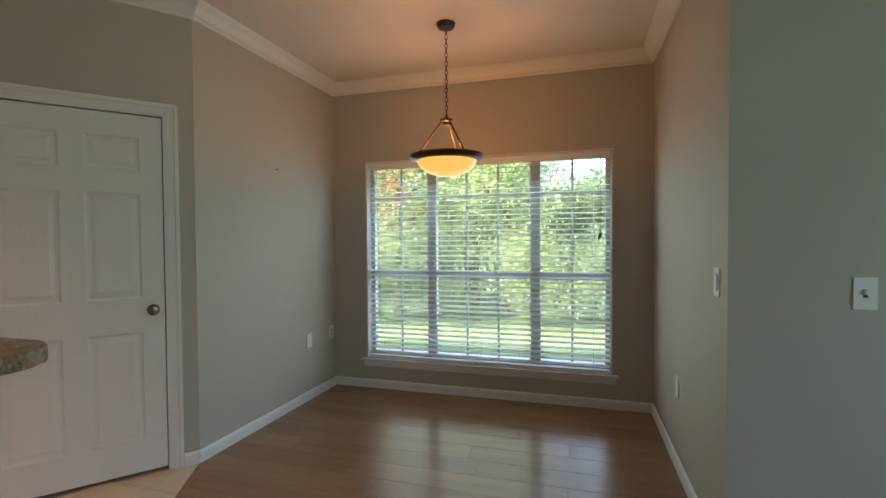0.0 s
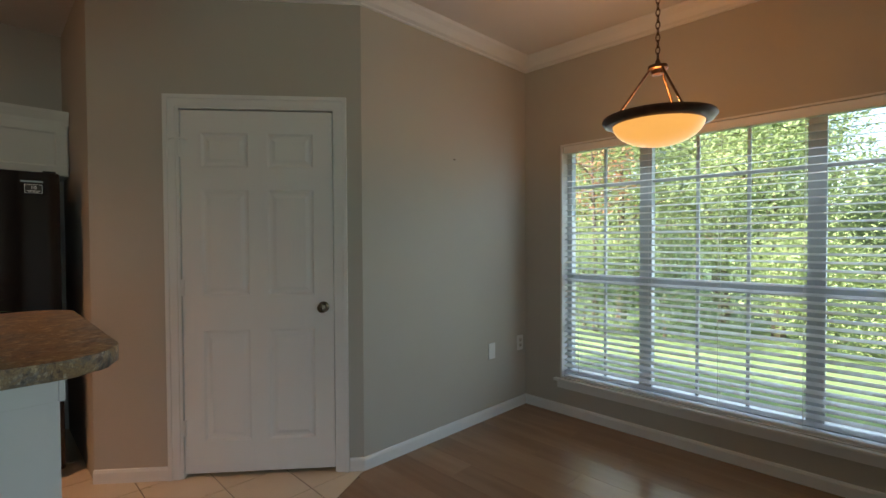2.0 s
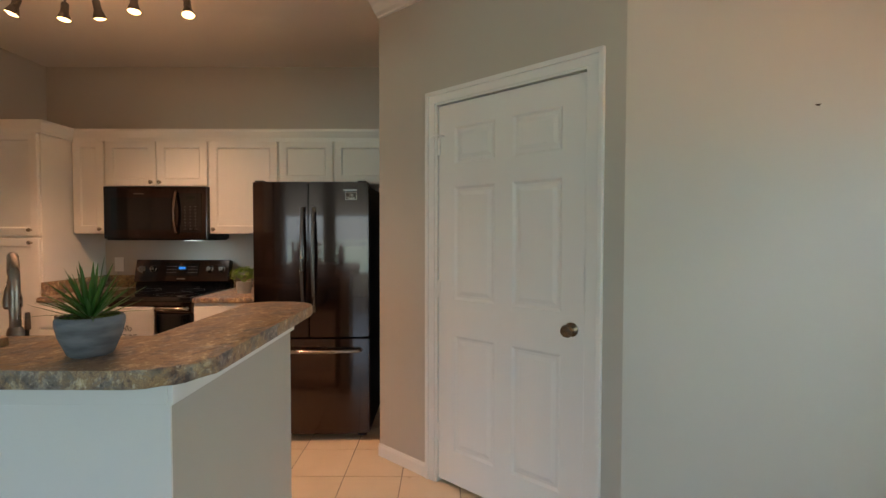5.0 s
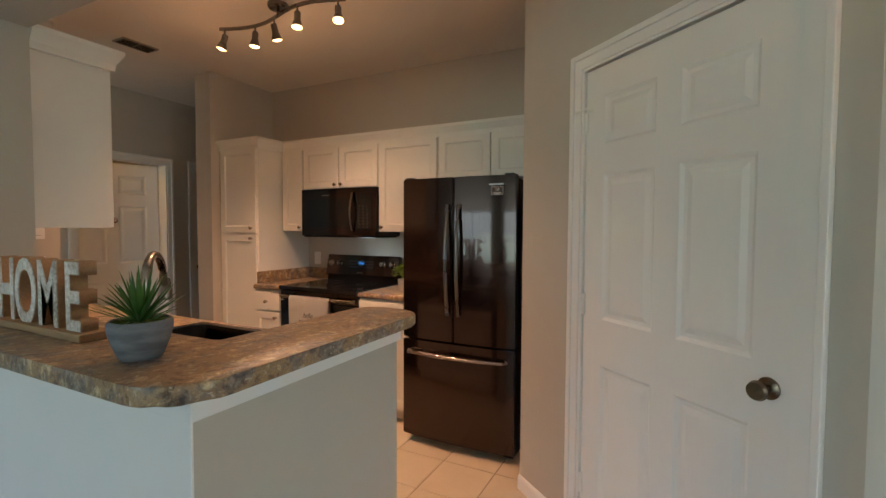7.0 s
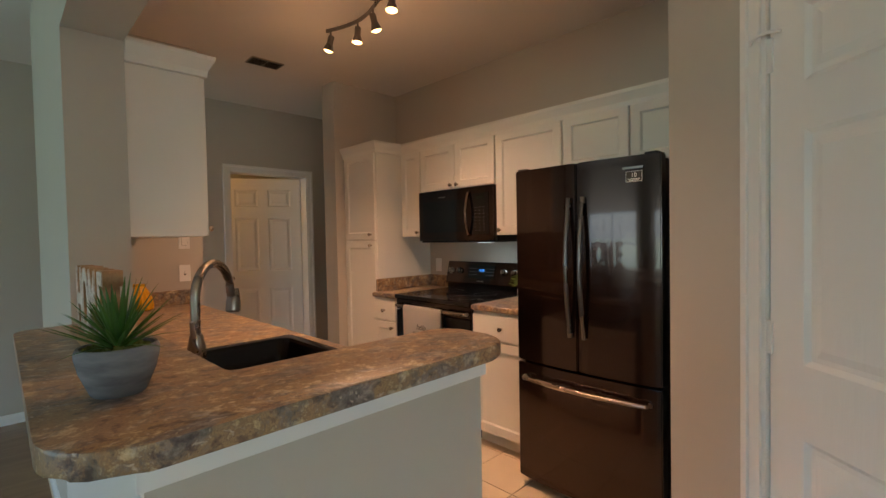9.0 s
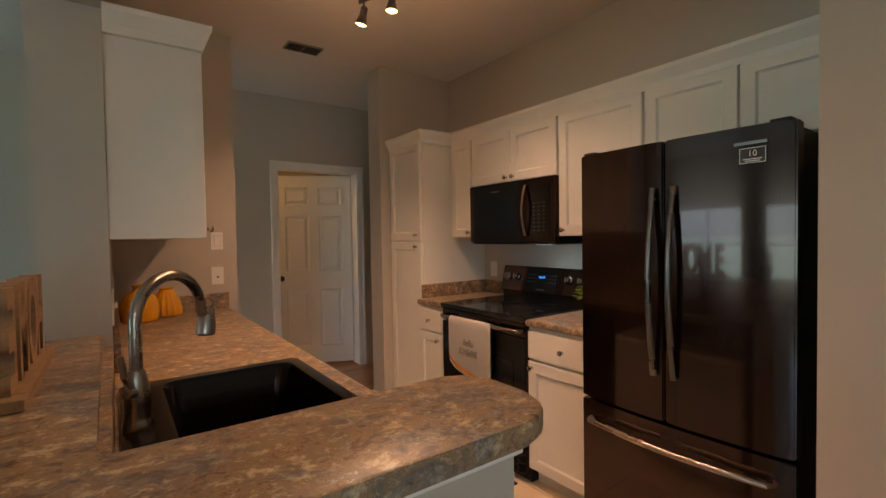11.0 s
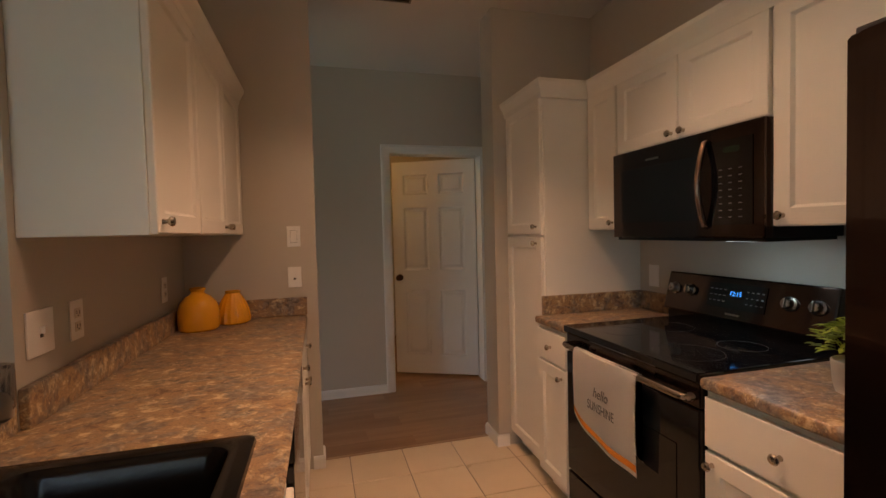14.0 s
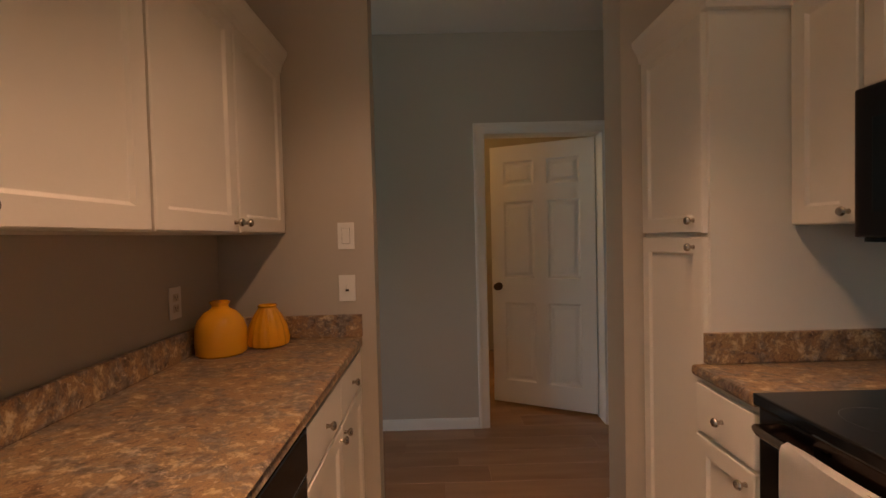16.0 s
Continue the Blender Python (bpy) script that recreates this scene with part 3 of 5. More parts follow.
for i, z in enumerate(zs):
    s = slat0 if i == 0 else new("slat", slat0.data)
    s.parent, s.matrix_parent_inverse = blind, blind.matrix_basis.inverted()
    s.matrix_basis = Matrix.Translation(((BX0 + BX1) / 2, BY, z)) @ Matrix.Rotation(radians(13 + 1.2 * math.sin(i * 2.1)), 4, "X")
bm = bmesh.new()
for x in (BX0 + 0.12, BX0 + 0.62, (BX0 + BX1) / 2, BX1 - 0.62, BX1 - 0.12):
    for y in (BY - 0.027, BY + 0.027):
        add_tube(bm, [(x, y, WZ0 + 0.02), (x, y, WZ1 - 0.06)], 0.0012, 5)
finish("ladder_cord", bm, M_BLIND, blind)
bm = bmesh.new()
add_tube(bm, [(BX1 - 0.07, BY - 0.036, WZ1 - 0.05), (BX1 - 0.07, BY - 0.038, 1.38)], 0.0018, 6)
add_tube(bm, [(BX1 - 0.085, BY - 0.036, WZ1 - 0.05), (BX1 - 0.082, BY - 0.038, 1.36)], 0.0018, 6)
add_lathe(bm, [(0.003, 0), (0.008, 0.01), (0.009, 0.03), (0.004, 0.045)], (BX1 - 0.07, BY - 0.038, 1.335), 10)
add_lathe(bm, [(0.003, 0), (0.008, 0.01), (0.009, 0.03), (0.004, 0.045)], (BX1 - 0.082, BY - 0.038, 1.315), 10)
finish("pull_cord", bm, M_SLOT, blind)

# living room window
lw = thing("window_living", (4.2, -1.1, 0.5), "white twin window with a muntin grid in the living room", "window")
lw["kind"] = "structure"
LM = facing((4.2, -2.1, 0.5), (0, 1, 0), (-1, 0, 0))
boxes("frame", M_VINYL, [(0, 0.05, -0.12, -0.06, 0, 1.30), (1.95, 2.0, -0.12, -0.06, 0, 1.30), (0.96, 1.04, -0.12, -0.06, 0.05, 1.25), (0.05, 1.95, -0.12, -0.06, 0, 0.05), (0.05, 1.95, -0.12, -0.06, 1.25, 1.30)], lw, m=LM)
for a in (0.05, 1.04):
    boxes("muntin", M_VINYL, [(a, a + 0.91, -0.115, -0.065, 0.62, 0.67)] + [(a + 0.91 * k / 3 - 0.01, a + 0.91 * k / 3 + 0.01, -0.10, -0.08, 0.05, 1.25) for k in (1, 2)] + [(a, a + 0.91, -0.099, -0.081, z, z + 0.02) for z in (0.33, 0.95)], lw, m=LM)
boxes("sill", M_WHITE, [(-0.04, 2.04, -0.06, 0.03, -0.02, 0.0)], lw, m=LM)
# unseen second window, added round the opening of the north fill lamp
ln = thing("added_north_window", (4.2, 1.2, 0.5), "added unseen white window with a muntin grid in the living room", "window")
ln["kind"] = "structure"
LN = facing((4.2, 0.4, 0.5), (0, 1, 0), (-1, 0, 0))
boxes("frame", M_VINYL, [(0, 0.05, -0.12, -0.06, 0, 1.30), (1.55, 1.6, -0.12, -0.06, 0, 1.30), (0.05, 1.55, -0.12, -0.06, 0, 0.05), (0.05, 1.55, -0.12, -0.06, 1.25, 1.30), (0.05, 1.55, -0.115, -0.065, 0.62, 0.67)], ln, m=LN)
boxes("muntin", M_VINYL, [(x - 0.01, x + 0.01, -0.10, -0.08, 0.05, 1.25) for x in (0.55, 1.05)], ln, m=LN)

# ---- kitchen: cabinets and counters ----


def add_knob(bm, u, z, m):
    add_lathe(bm, [(0.0, 0), (0.008, 0), (0.006, 0.006), (0.006, 0.012), (0.013, 0.018), (0.0145, 0.023), (0.011, 0.029), (0.0, 0.031)], seg=16, m=m @ Matrix.Translation((u, 0.02, z)) @ Matrix.Rotation(radians(-90), 4, "X"))


def add_panel_front(bm, u0, u1, z0, z1, rail=0.055):
    """Frame-and-panel cabinet door standing 20 mm proud."""
    g = 0.002
    u0, u1, z0, z1 = u0 + g, u1 - g, z0 + g, z1 - g
    loops = []
    for inset, y in ((0.0, 0.001), (0.0, 0.017), (0.004, 0.020), (rail, 0.020), (rail + 0.008, 0.011), (rail + 0.010, 0.010)):
        loops.append([bm.verts.new(c) for c in ((u0 + inset, y, z0 + inset), (u1 - inset, y, z0 + inset), (u1 - inset, y, z1 - inset), (u0 + inset, y, z1 - inset))])
    for a, b in zip(loops, loops[1:]):
        for k in range(4):
            bm.faces.new((a[k], a[(k + 1) % 4], b[(k + 1) % 4], b[k]))
    bm.faces.new(loops[-1])


def cabinet(name, m, w, z0, z1, depth, fronts, label, kick=False, crown=None, sides=None):
    """fronts: (kind, u0, u1, z0, z1, knob_u, knob_z)"""
    t = thing(name, m @ Vector((w / 2, -depth / 2, z0)), label, "cabinet")
    body = [(0.0005, w - 0.0005, -depth, 0, z0 + (0.09 if kick else 0), z1)]
    if kick:
        body.append((0.002, w - 0.002, -depth, -0.06, z0, z0 + 0.09))
    boxes("body", M_CAB, body, t, m=m)
    for kind, u0, u1, a, b, ku, kz in fronts:
        bm = bmesh.new()
        if kind == "door":
            add_panel_front(bm, u0, u1, a, b)
        else:
            add_box(bm, u0 + 0.002, u1 - 0.002, 0.001, 0.02, a + 0.002, b - 0.002, bevel=0.004)
        dr = finish("door" if kind == "door" else "drawer_front", bm, M_CAB, t, m=m)
        if ku is not None:
            bm = bmesh.new()
            add_knob(bm, ku, kz, m)
            kn = finish("knob", bm, M_NICKEL, dr, smooth=True)
            tagged(kn, "small nickel knob")
            kn.matrix_parent_inverse = Matrix.Identity(4)
            kn.parent = dr
    return t


WF = lambda x, y: facing((x, y, 0), (0, 1, 0), (1, 0, 0))    # fronts that face the aisle from the west run
EF = lambda x, y: facing((x, y, 0), (0, -1, 0), (-1, 0, 0))  # fronts of the sink run
UX = -3.405
UB, UT = 1.355, 2.075
ud = UX - KW
cabinet("tall_cabinet", WF(-3.128, -1.143), 0.463, 0, UT, -3.128 - KW, [("door", 0.01, 0.453, 1.335, UT - 0.01, 0.40, 1.38), ("door", 0.01, 0.453, 0.10, 1.325, 0.40, 1.29)], "tall white pantry cabinet with two panel doors", kick=True)
cabinet("wall_cabinet", WF(UX, -0.678), 0.248, UB, UT, ud, [("door", 0.005, 0.243, UB, UT - 0.01, 0.215, UB + 0.035)], "narrow white wall cabinet, closed")
cabinet("wall_cabinet", WF(UX, -0.428), 0.786, 1.715, UT, ud, [("door", 0.005, 0.390, 1.715, UT - 0.01, 0.36, 1.745), ("door", 0.394, 0.781, 1.715, UT - 0.01, 0.425, 1.745)], "white two-door wall cabinet over the microwave")
cabinet("wall_cabinet", WF(UX, 0.360), 0.528, UB, UT, ud, [("door", 0.005, 0.523, UB, UT - 0.01, 0.04, UB + 0.035)], "white wall cabinet beside the refrigerator, closed")
cabinet("wall_cabinet", WF(UX, 0.890), 0.862, 1.735, UT, ud, [("door", 0.005, 0.415, 1.735, UT - 0.01, None, 0), ("door", 0.42, 0.857, 1.735, UT - 0.01, None, 0)], "white two-door wall cabinet over the refrigerator")
CAB_CROWN = [(0, UT - 0.022), (0.022, UT - 0.022), (0.026, UT + 0.004), (0.04, UT + 0.03), (0.05, UT + 0.048), (0.052, UT + 0.066), (0, UT + 0.066)]
sweep("cabinet_crown", M_CAB, [(-3.128, -1.144), (-3.128, -0.680), (UX, -0.680), (UX, 1.752)], CAB_CROWN, "white crown along the wall cabinets")
cabinet("base_cabinet", WF(-3.09, -0.678), 0.292, 0, 0.872, -3.09 - KW, [("drawer", 0.005, 0.287, 0.70, 0.855, 0.146, 0.775), ("door", 0.005, 0.287, 0.10, 0.69, 0.25, 0.645)], "narrow white base cabinet beside the range", kick=True)
cabinet("base_cabinet", WF(-3.09, 0.402), 0.478, 0, 0.872, -3.09 - KW, [("drawer", 0.005, 0.473, 0.70, 0.855, 0.24, 0.775), ("door", 0.005, 0.473, 0.10, 0.69, 0.035, 0.655)], "white base cabinet between range and refrigerator", kick=True)
# sink run, fronts at x = -1.865
SX = -1.865
cabinet("base_cabinet", EF(SX, -0.375), 0.84, 0, 0.872, 0.60, [("drawer", 0.004, 0.418, 0.70, 0.855, 0.21, 0.775), ("drawer", 0.422, 0.836, 0.70, 0.855, 0.63, 0.775), ("door", 0.004, 0.418, 0.10, 0.69, 0.385, 0.65), ("door", 0.422, 0.836, 0.10, 0.69, 0.455, 0.65)], "white two-door base cabinet at the end of the sink run", kick=True)
cabinet("base_cabinet", EF(SX, 1.30), 1.07, 0, 0.70, 0.60, [("door", 0.004, 0.533, 0.10, 0.69, 0.49, 0.65), ("door", 0.537, 1.066, 0.10, 0.69, 0.58, 0.65)], "white sink base cabinet", kick=True)
dw = thing("dishwasher", (SX - 0.3, -0.07, 0), "black dishwasher under the counter", "dishwasher")
boxes("body", M_SIDE, [(SX + 0.001, SX + 0.58, -0.372, 0.228, 0.09, 0.868)], dw)
boxes("front_panel", M_BLACK, [(SX - 0.022, SX, -0.370, 0.226, 0.10, 0.74)], dw, bevel=0.004)
boxes("control_panel", M_BLACK, [(SX - 0.026, SX, -0.370, 0.226, 0.745, 0.866)], dw, bevel=0.006)
boxes("toe_kick", M_SIDE, [(SX + 0.05, SX + 0.07, -0.37, 0.226, 0, 0.09)], dw)
UEX = -1.55
cabinet("wall_cabinet", EF(UEX, 0.172), 0.462, 1.375, 2.10, UEX * -1 - 1.266, [("door", 0.006, 0.458, 1.375, 2.09, 0.045, 1.41)], "white single-door wall cabinet over the sink run")
cabinet("wall_cabinet", EF(UEX, -0.291), 0.927, 1.375, 2.10, UEX * -1 - 1.266, [("door", 0.003, 0.462, 1.375, 2.09, 0.43, 1.41), ("door", 0.466, 0.922, 1.375, 2.09, 0.50, 1.41)], "white two-door wall cabinet over the sink run")
sweep("cabinet_crown_sink", M_CAB, [(UEX, -1.218), (UEX, 0.172), (-1.267, 0.172)], [(o, z + 0.025) for o, z in CAB_CROWN], "white crown along the wall cabinets", inward=-1)


def slab(name, outline, z0, z1, label, holes=None, rnd=0.012):
    bm = bmesh.new()
    add_prism(bm, outline, z0, z1)
    es = [e for e in bm.edges if abs(e.verts[0].co.z - z1) < 1e-6 and abs(e.verts[1].co.z - z1) < 1e-6]
    es += [e for e in bm.edges if abs(e.verts[0].co.z - z0) < 1e-6 and abs(e.verts[1].co.z - z0) < 1e-6]
    bmesh.ops.bevel(bm, geom=es, offset=rnd, segments=3, affect="EDGES", profile=0.5)
    return tagged(finish(name, bm, M_LAM, smooth=True), label, "countertop")


def round_corner(c, a0, a1, r, n=7):
    return [(c[0] + r * math.cos(radians(a0 + (a1 - a0) * i / n)), c[1] + r * math.sin(radians(a0 + (a1 - a0) * i / n))) for i in range(n + 1)]


slab("range_side_counter", [(KW + 0.003, -0.678), (-3.062, -0.678), (-3.062, -0.386), (KW + 0.003, -0.386)], 0.873, 0.911, "brown stone-look laminate counter between tall cabinet and range")
slab("fridge_side_counter", [(KW + 0.003, 0.402), (-3.062, 0.402), (-3.062, 0.884), (KW + 0.003, 0.884)], 0.873, 0.911, "brown stone-look laminate counter beside the range")
# sink counter: four pieces round the cut-out, butted
SK = (-1.825, -1.274, 0.415, 1.20)
bm = bmesh.new()
for x0, x1, y0, y1 in ((-1.892, -1.2665, KS + 0.003, SK[2] + 0.02), (-1.892, SK[0] + 0.02, SK[2] + 0.02, 1.345), (SK[1] - 0.02, -1.2665, SK[2] + 0.02, 1.345), (SK[0] + 0.02, SK[1] - 0.02, SK[3] - 0.02, 1.345)):
    add_box(bm, x0, x1, y0, y1, 0.873, 0.911)
bmesh.ops.remove_doubles(bm, verts=bm.verts, dist=0.0005)
es = [e for e in bm.edges if all(abs(v.co.x + 1.892) < 1e-4 and v.co.z > 0.9 for v in e.verts)]
bmesh.ops.bevel(bm, geom=es, offset=0.010, segments=3, affect="EDGES", profile=0.5)
tagged(finish("sink_counter", bm, M_LAM), "brown stone-look laminate counter with a sink cut-out", "countertop")
structure(boxes("backsplash", M_LAM, [(-1.288, -1.2655, KS + 0.024, 0.20, 0.912, 1.012), (-1.265, -1.2005, 0.2005, 1.35, 0.873, 1.007), (-1.895, -1.288, KS + 0.001, KS + 0.023, 0.912, 1.012), (KW + 0.001, KW + 0.022, -0.656, -0.386, 0.912, 1.012), (KW + 0.001, -3.10, -0.678, -0.657, 0.912, 1.012), (KW + 0.001, KW + 0.022, 0.402, 0.884, 0.912, 1.012)], bevel=0.004), "laminate backsplash strips")
bar = round_corner((-1.055, 1.445), 90, 0, 0.148, 9)
bar += [(-0.91, 0.30)] + round_corner((-0.96, 0.255), 0, -90, 0.05, 4) + [(-1.068, 0.205), (-1.24, 0.205), (-1.24, 1.27)] + [(-1.248, 1.292), (-1.27, 1.30)] + [(-1.87, 1.30)] + round_corner((-1.87, 1.37), -90, -180, 0.07, 5) + round_corner((-1.83, 1.48), 180, 90, 0.11, 6)
slab("breakfast_bar_top", bar[::-1], 1.010, 1.052, "brown stone-look laminate raised bar top, L-shaped with rounded corners", rnd=0.008)

# sink
sink = thing("sink", (-1.57, 0.8, 0.911), "black composite drop-in double sink", "sink")
bm = bmesh.new()


def rrect(x0, x1, y0, y1, r, z, n=4):
    out = []
    for cx, cy, a in ((x1 - r, y1 - r, 0), (x0 + r, y1 - r, 90), (x0 + r, y0 + r, 180), (x1 - r, y0 + r, 270)):
        out += [bm.verts.new((cx + r * math.cos(radians(a + 90 * i / n)), cy + r * math.sin(radians(a + 90 * i / n)), z)) for i in range(n + 1)]
    return out


x0, x1, y0, y1 = SK
loops = [rrect(x0, x1, y0, y1, 0.025, 0.9115), rrect(x0 + 0.003, x1 - 0.003, y0 + 0.003, y1 - 0.003, 0.024, 0.920), rrect(x0 + 0.012, x1 - 0.012, y0 + 0.012, y1 - 0.012, 0.022, 0.924), rrect(x0 + 0.045, x1 - 0.11, y0 + 0.045, y1 - 0.04, 0.05, 0.922), rrect(x0 + 0.05, x1 - 0.12, y0 + 0.055, y1 - 0.05, 0.05, 0.905), rrect(x0 + 0.065, x1 - 0.135, y0 + 0.07, y1 - 0.065, 0.06, 0.73), rrect(x0 + 0.09, x1 - 0.16, y0 + 0.10, y1 - 0.09, 0.06, 0.715)]
for a, b in zip(loops, loops[1:]):
    for k in range(len(a)):
        bm.faces.new((a[k], a[(k + 1) % len(a)], b[(k + 1) % len(a)], b[k]))
bm.faces.new(loops[-1])
finish("basin", bm, M_SINK, sink, smooth=True)
bm = bmesh.new()
add_lathe(bm, [(0.0, 0), (0.042, 0), (0.045, 0.004), (0.03, 0.005), (0.0, 0.003)], (-1.62, 0.80, 0.7155), 20)
finish("drain", bm, M_DSTEEL, sink, smooth=True)

fa = thing("kitchen_faucet", (-1.312, 0.835, 0.924), "brushed nickel gooseneck pull-down faucet behind the sink", "faucet")
fb, ft = Vector((-1.312, 0.835, 0.924)), Vector((-1.485, 0.664, 1.10))
hd = Vector((ft.x - fb.x, ft.y - fb.y, 0))
reach, hd = hd.length, hd.normalized()
bm = bmesh.new()
add_lathe(bm, [(0.0, 0), (0.033, 0), (0.034, 0.010), (0.029, 0.022), (0.027, 0.03), (0.028, 0.06), (0.026, 0.10), (0.019, 0.135), (0.0165, 0.140), (0.0, 0.142)], tuple(fb), 28)
finish("base", bm, M_STEEL, fa, smooth=True)
bm = bmesh.new()
R = reach / 2 - 0.008
pts = [fb + Vector((0, 0, 0.13)), fb + Vector((0, 0, 0.17)), fb + Vector((0, 0, 0.21))]
cz = fb.z + 0.245
pts += [fb + hd * (R - R * math.cos(math.pi * i / 14)) + Vector((0, 0, cz - fb.z + R * 0.95 * math.sin(math.pi * i / 14))) for i in range(15)]
end = pts[-1]
pts.append(end + hd * 0.004 + Vector((0, 0, -0.015)))
add_tube(bm, pts, 0.0145, 14)
finish("spout", bm, M_STEEL, fa, smooth=True)
bm = bmesh.new()
tip = pts[-1]
add_lathe(bm, [(0.0, 0), (0.020, 0), (0.0255, 0.006), (0.025, 0.035), (0.0185, 0.078), (0.017, 0.080), (0.017, 0.086), (0.0, 0.086)], seg=20, m=Matrix.Translation(tip + Vector((0, 0, -0.062)) + hd * 0.01) @ Matrix.Rotation(radians(9), 4, Vector((-hd.y, hd.x, 0))))
finish("spray_head", bm, M_STEEL, fa, smooth=True)
bm = bmesh.new()
add_tube(bm, [fb + Vector((0.005, 0.02, 0.09)), fb + Vector((0.02, 0.052, 0.10)), fb + Vector((0.024, 0.06, 0.14)), fb + Vector((0.03, 0.066, 0.19))], [0.010, 0.012, 0.008, 0.006], 10)
finish("lever", bm, M_STEEL, fa, smooth=True)

# ---- refrigerator ----
fr = thing("refrigerator", (-3.25, 1.28, 0), "black stainless french-door refrigerator with bottom freezer drawer", "refrigerator")
FX, FY0_, FY1_ = -2.862, 0.905, 1.655
FS = 1.272
boxes("body", M_SIDE, [(KW + 0.03, FX - 0.075, FY0_ + 0.006, FY1_ - 0.006, 0.03, 1.675)], fr, bevel=0.004)
for nm, a, b, z0, z1 in (("door", FY0_, FS - 0.003, 0.685, 1.69), ("door", FS + 0.003, FY1_, 0.685, 1.69), ("freezer_drawer", FY0_, FY1_, 0.05, 0.672)):
    bm = bmesh.new()
    n = 10
    mid = (FY0_ + FY1_) / 2
    xs = lambda y: FX - 0.020 * ((y - mid) / 0.375) ** 2
    poly = [(FX - 0.072, a), (FX - 0.072, b)] + [(xs(b + (a - b) * i / n), b + (a - b) * i / n) for i in range(n + 1)]
    add_prism(bm, poly, z0, z1)
    es = [e for e in bm.edges if max(v.co.x for v in e.verts) > FX - 0.04]
    es = [e for e in es if abs(e.verts[0].co.z - e.verts[1].co.z) < 1e-6 or min(abs(e.verts[0].co.y - a), abs(e.verts[0].co.y - b)) < 1e-5]
    bmesh.ops.bevel(bm, geom=es, offset=0.005, segments=2, affect="EDGES")
    finish(nm, bm, M_BLACKSS, fr, smooth=True)
for y in (FS - 0.036, FS + 0.036):
    bm = bmesh.new()
    add_tube(bm, [(FX + 0.006 + 0.038 * math.sin(math.pi * i / 20), y, 0.85 + 0.675 * i / 20) for i in range(21)], [0.0125] * 2 + [0.0105] * 17 + [0.0125] * 2, 12)
    finish("handle", bm, M_DSTEEL, fr, smooth=True)
bm = bmesh.new()
add_tube(bm, [(FX - 0.022, FY0_ + 0.05, 0.60), (FX + 0.012, FY0_ + 0.06, 0.60)] + [(FX + 0.016 + 0.034 * math.sin(math.pi * i / 12), FY0_ + 0.06 + (FY1_ - FY0_ - 0.12) * i / 12, 0.60) for i in range(13)] + [(FX + 0.012, FY1_ - 0.06, 0.60), (FX - 0.022, FY1_ - 0.05, 0.60)], 0.0115, 10)
finish("handle", bm, M_STEEL, fr, smooth=True)
fm = facing((FX - 0.008, 1.50, 0), (0, 1, 0), (1, 0, 0))
boxes("badge_bar", M_STEEL, [(-0.005, 0.085, 0.001, 0.003, 1.632, 1.642)], fr, m=fm)
boxes("sticker", M_SLOT, [(0.01, 0.082, 0.001, 0.002, 1.575, 1.622)], fr, m=fm)
boxes("sticker_border", M_PLATE, [(0.01, 0.082, 0.002, 0.0026, 1.620, 1.622), (0.01, 0.082, 0.002, 0.0026, 1.575, 1.577), (0.01, 0.012, 0.002, 0.0026, 1.577, 1.62), (0.08, 0.082, 0.002, 0.0026, 1.577, 1.62), (0.02, 0.072, 0.002, 0.0026, 1.586, 1.589), (0.026, 0.066, 0.002, 0.0026, 1.580, 1.583)], fr, m=fm)
text_mesh("sticker_number", "10", 0.026, 0.0004, M_PLATE, Matrix.Translation((FX - 0.0055, 1.546, 1.596)) @ Matrix(((0, 0, 1, 0), (1, 0, 0, 0), (0, 1, 0, 0), (0, 0, 0, 1))), fr)
for ya in (FY1_ - 0.07, FY0_ + 0.015):
    boxes("hinge_cover", M_SIDE, [(FX - 0.11, FX - 0.02, ya, ya + 0.055, 1.676, 1.70)], fr, bevel=0.004)
for xa in (FX - 0.16, KW + 0.08):
    for ya in (FY0_ + 0.03, FY1_ - 0.09):
        boxes("foot", M_SIDE, [(xa, xa + 0.06, ya, ya + 0.06, 0, 0.04)], fr)

# ---- range ----
RY0, RY1, RX = -0.383, 0.398, -3.075
rg = thing("range", (-3.35, 0.0, 0), "black electric range with smooth glass cooktop", "range")
boxes("body", M_SIDE, [(KW + 0.01, RX - 0.035, RY0 + 0.003, RY1 - 0.003, 0.0, 0.885)], rg)
boxes("oven_door", M_BLACK, [(RX - 0.034, RX + 0.005, RY0 + 0.006, RY1 - 0.006, 0.245, 0.80)], rg, bevel=0.006)
boxes("oven_window", M_BLACK, [(RX + 0.0052, RX + 0.0075, RY0 + 0.10, RY1 - 0.10, 0.36, 0.66)], rg)
boxes("front_trim", M_BLACKSS, [(RX - 0.034, RX + 0.003, RY0 + 0.004, RY1 - 0.004, 0.806, 0.882)], rg, bevel=0.005)
boxes("storage_drawer", M_BLACK, [(RX - 0.034, RX + 0.004, RY0 + 0.006, RY1 - 0.006, 0.04, 0.235)], rg, bevel=0.006)
boxes("cooktop", M_GLASSBLK, [(KW + 0.08, RX + 0.018, RY0, RY1, 0.886, 0.918)], rg, bevel=0.006)
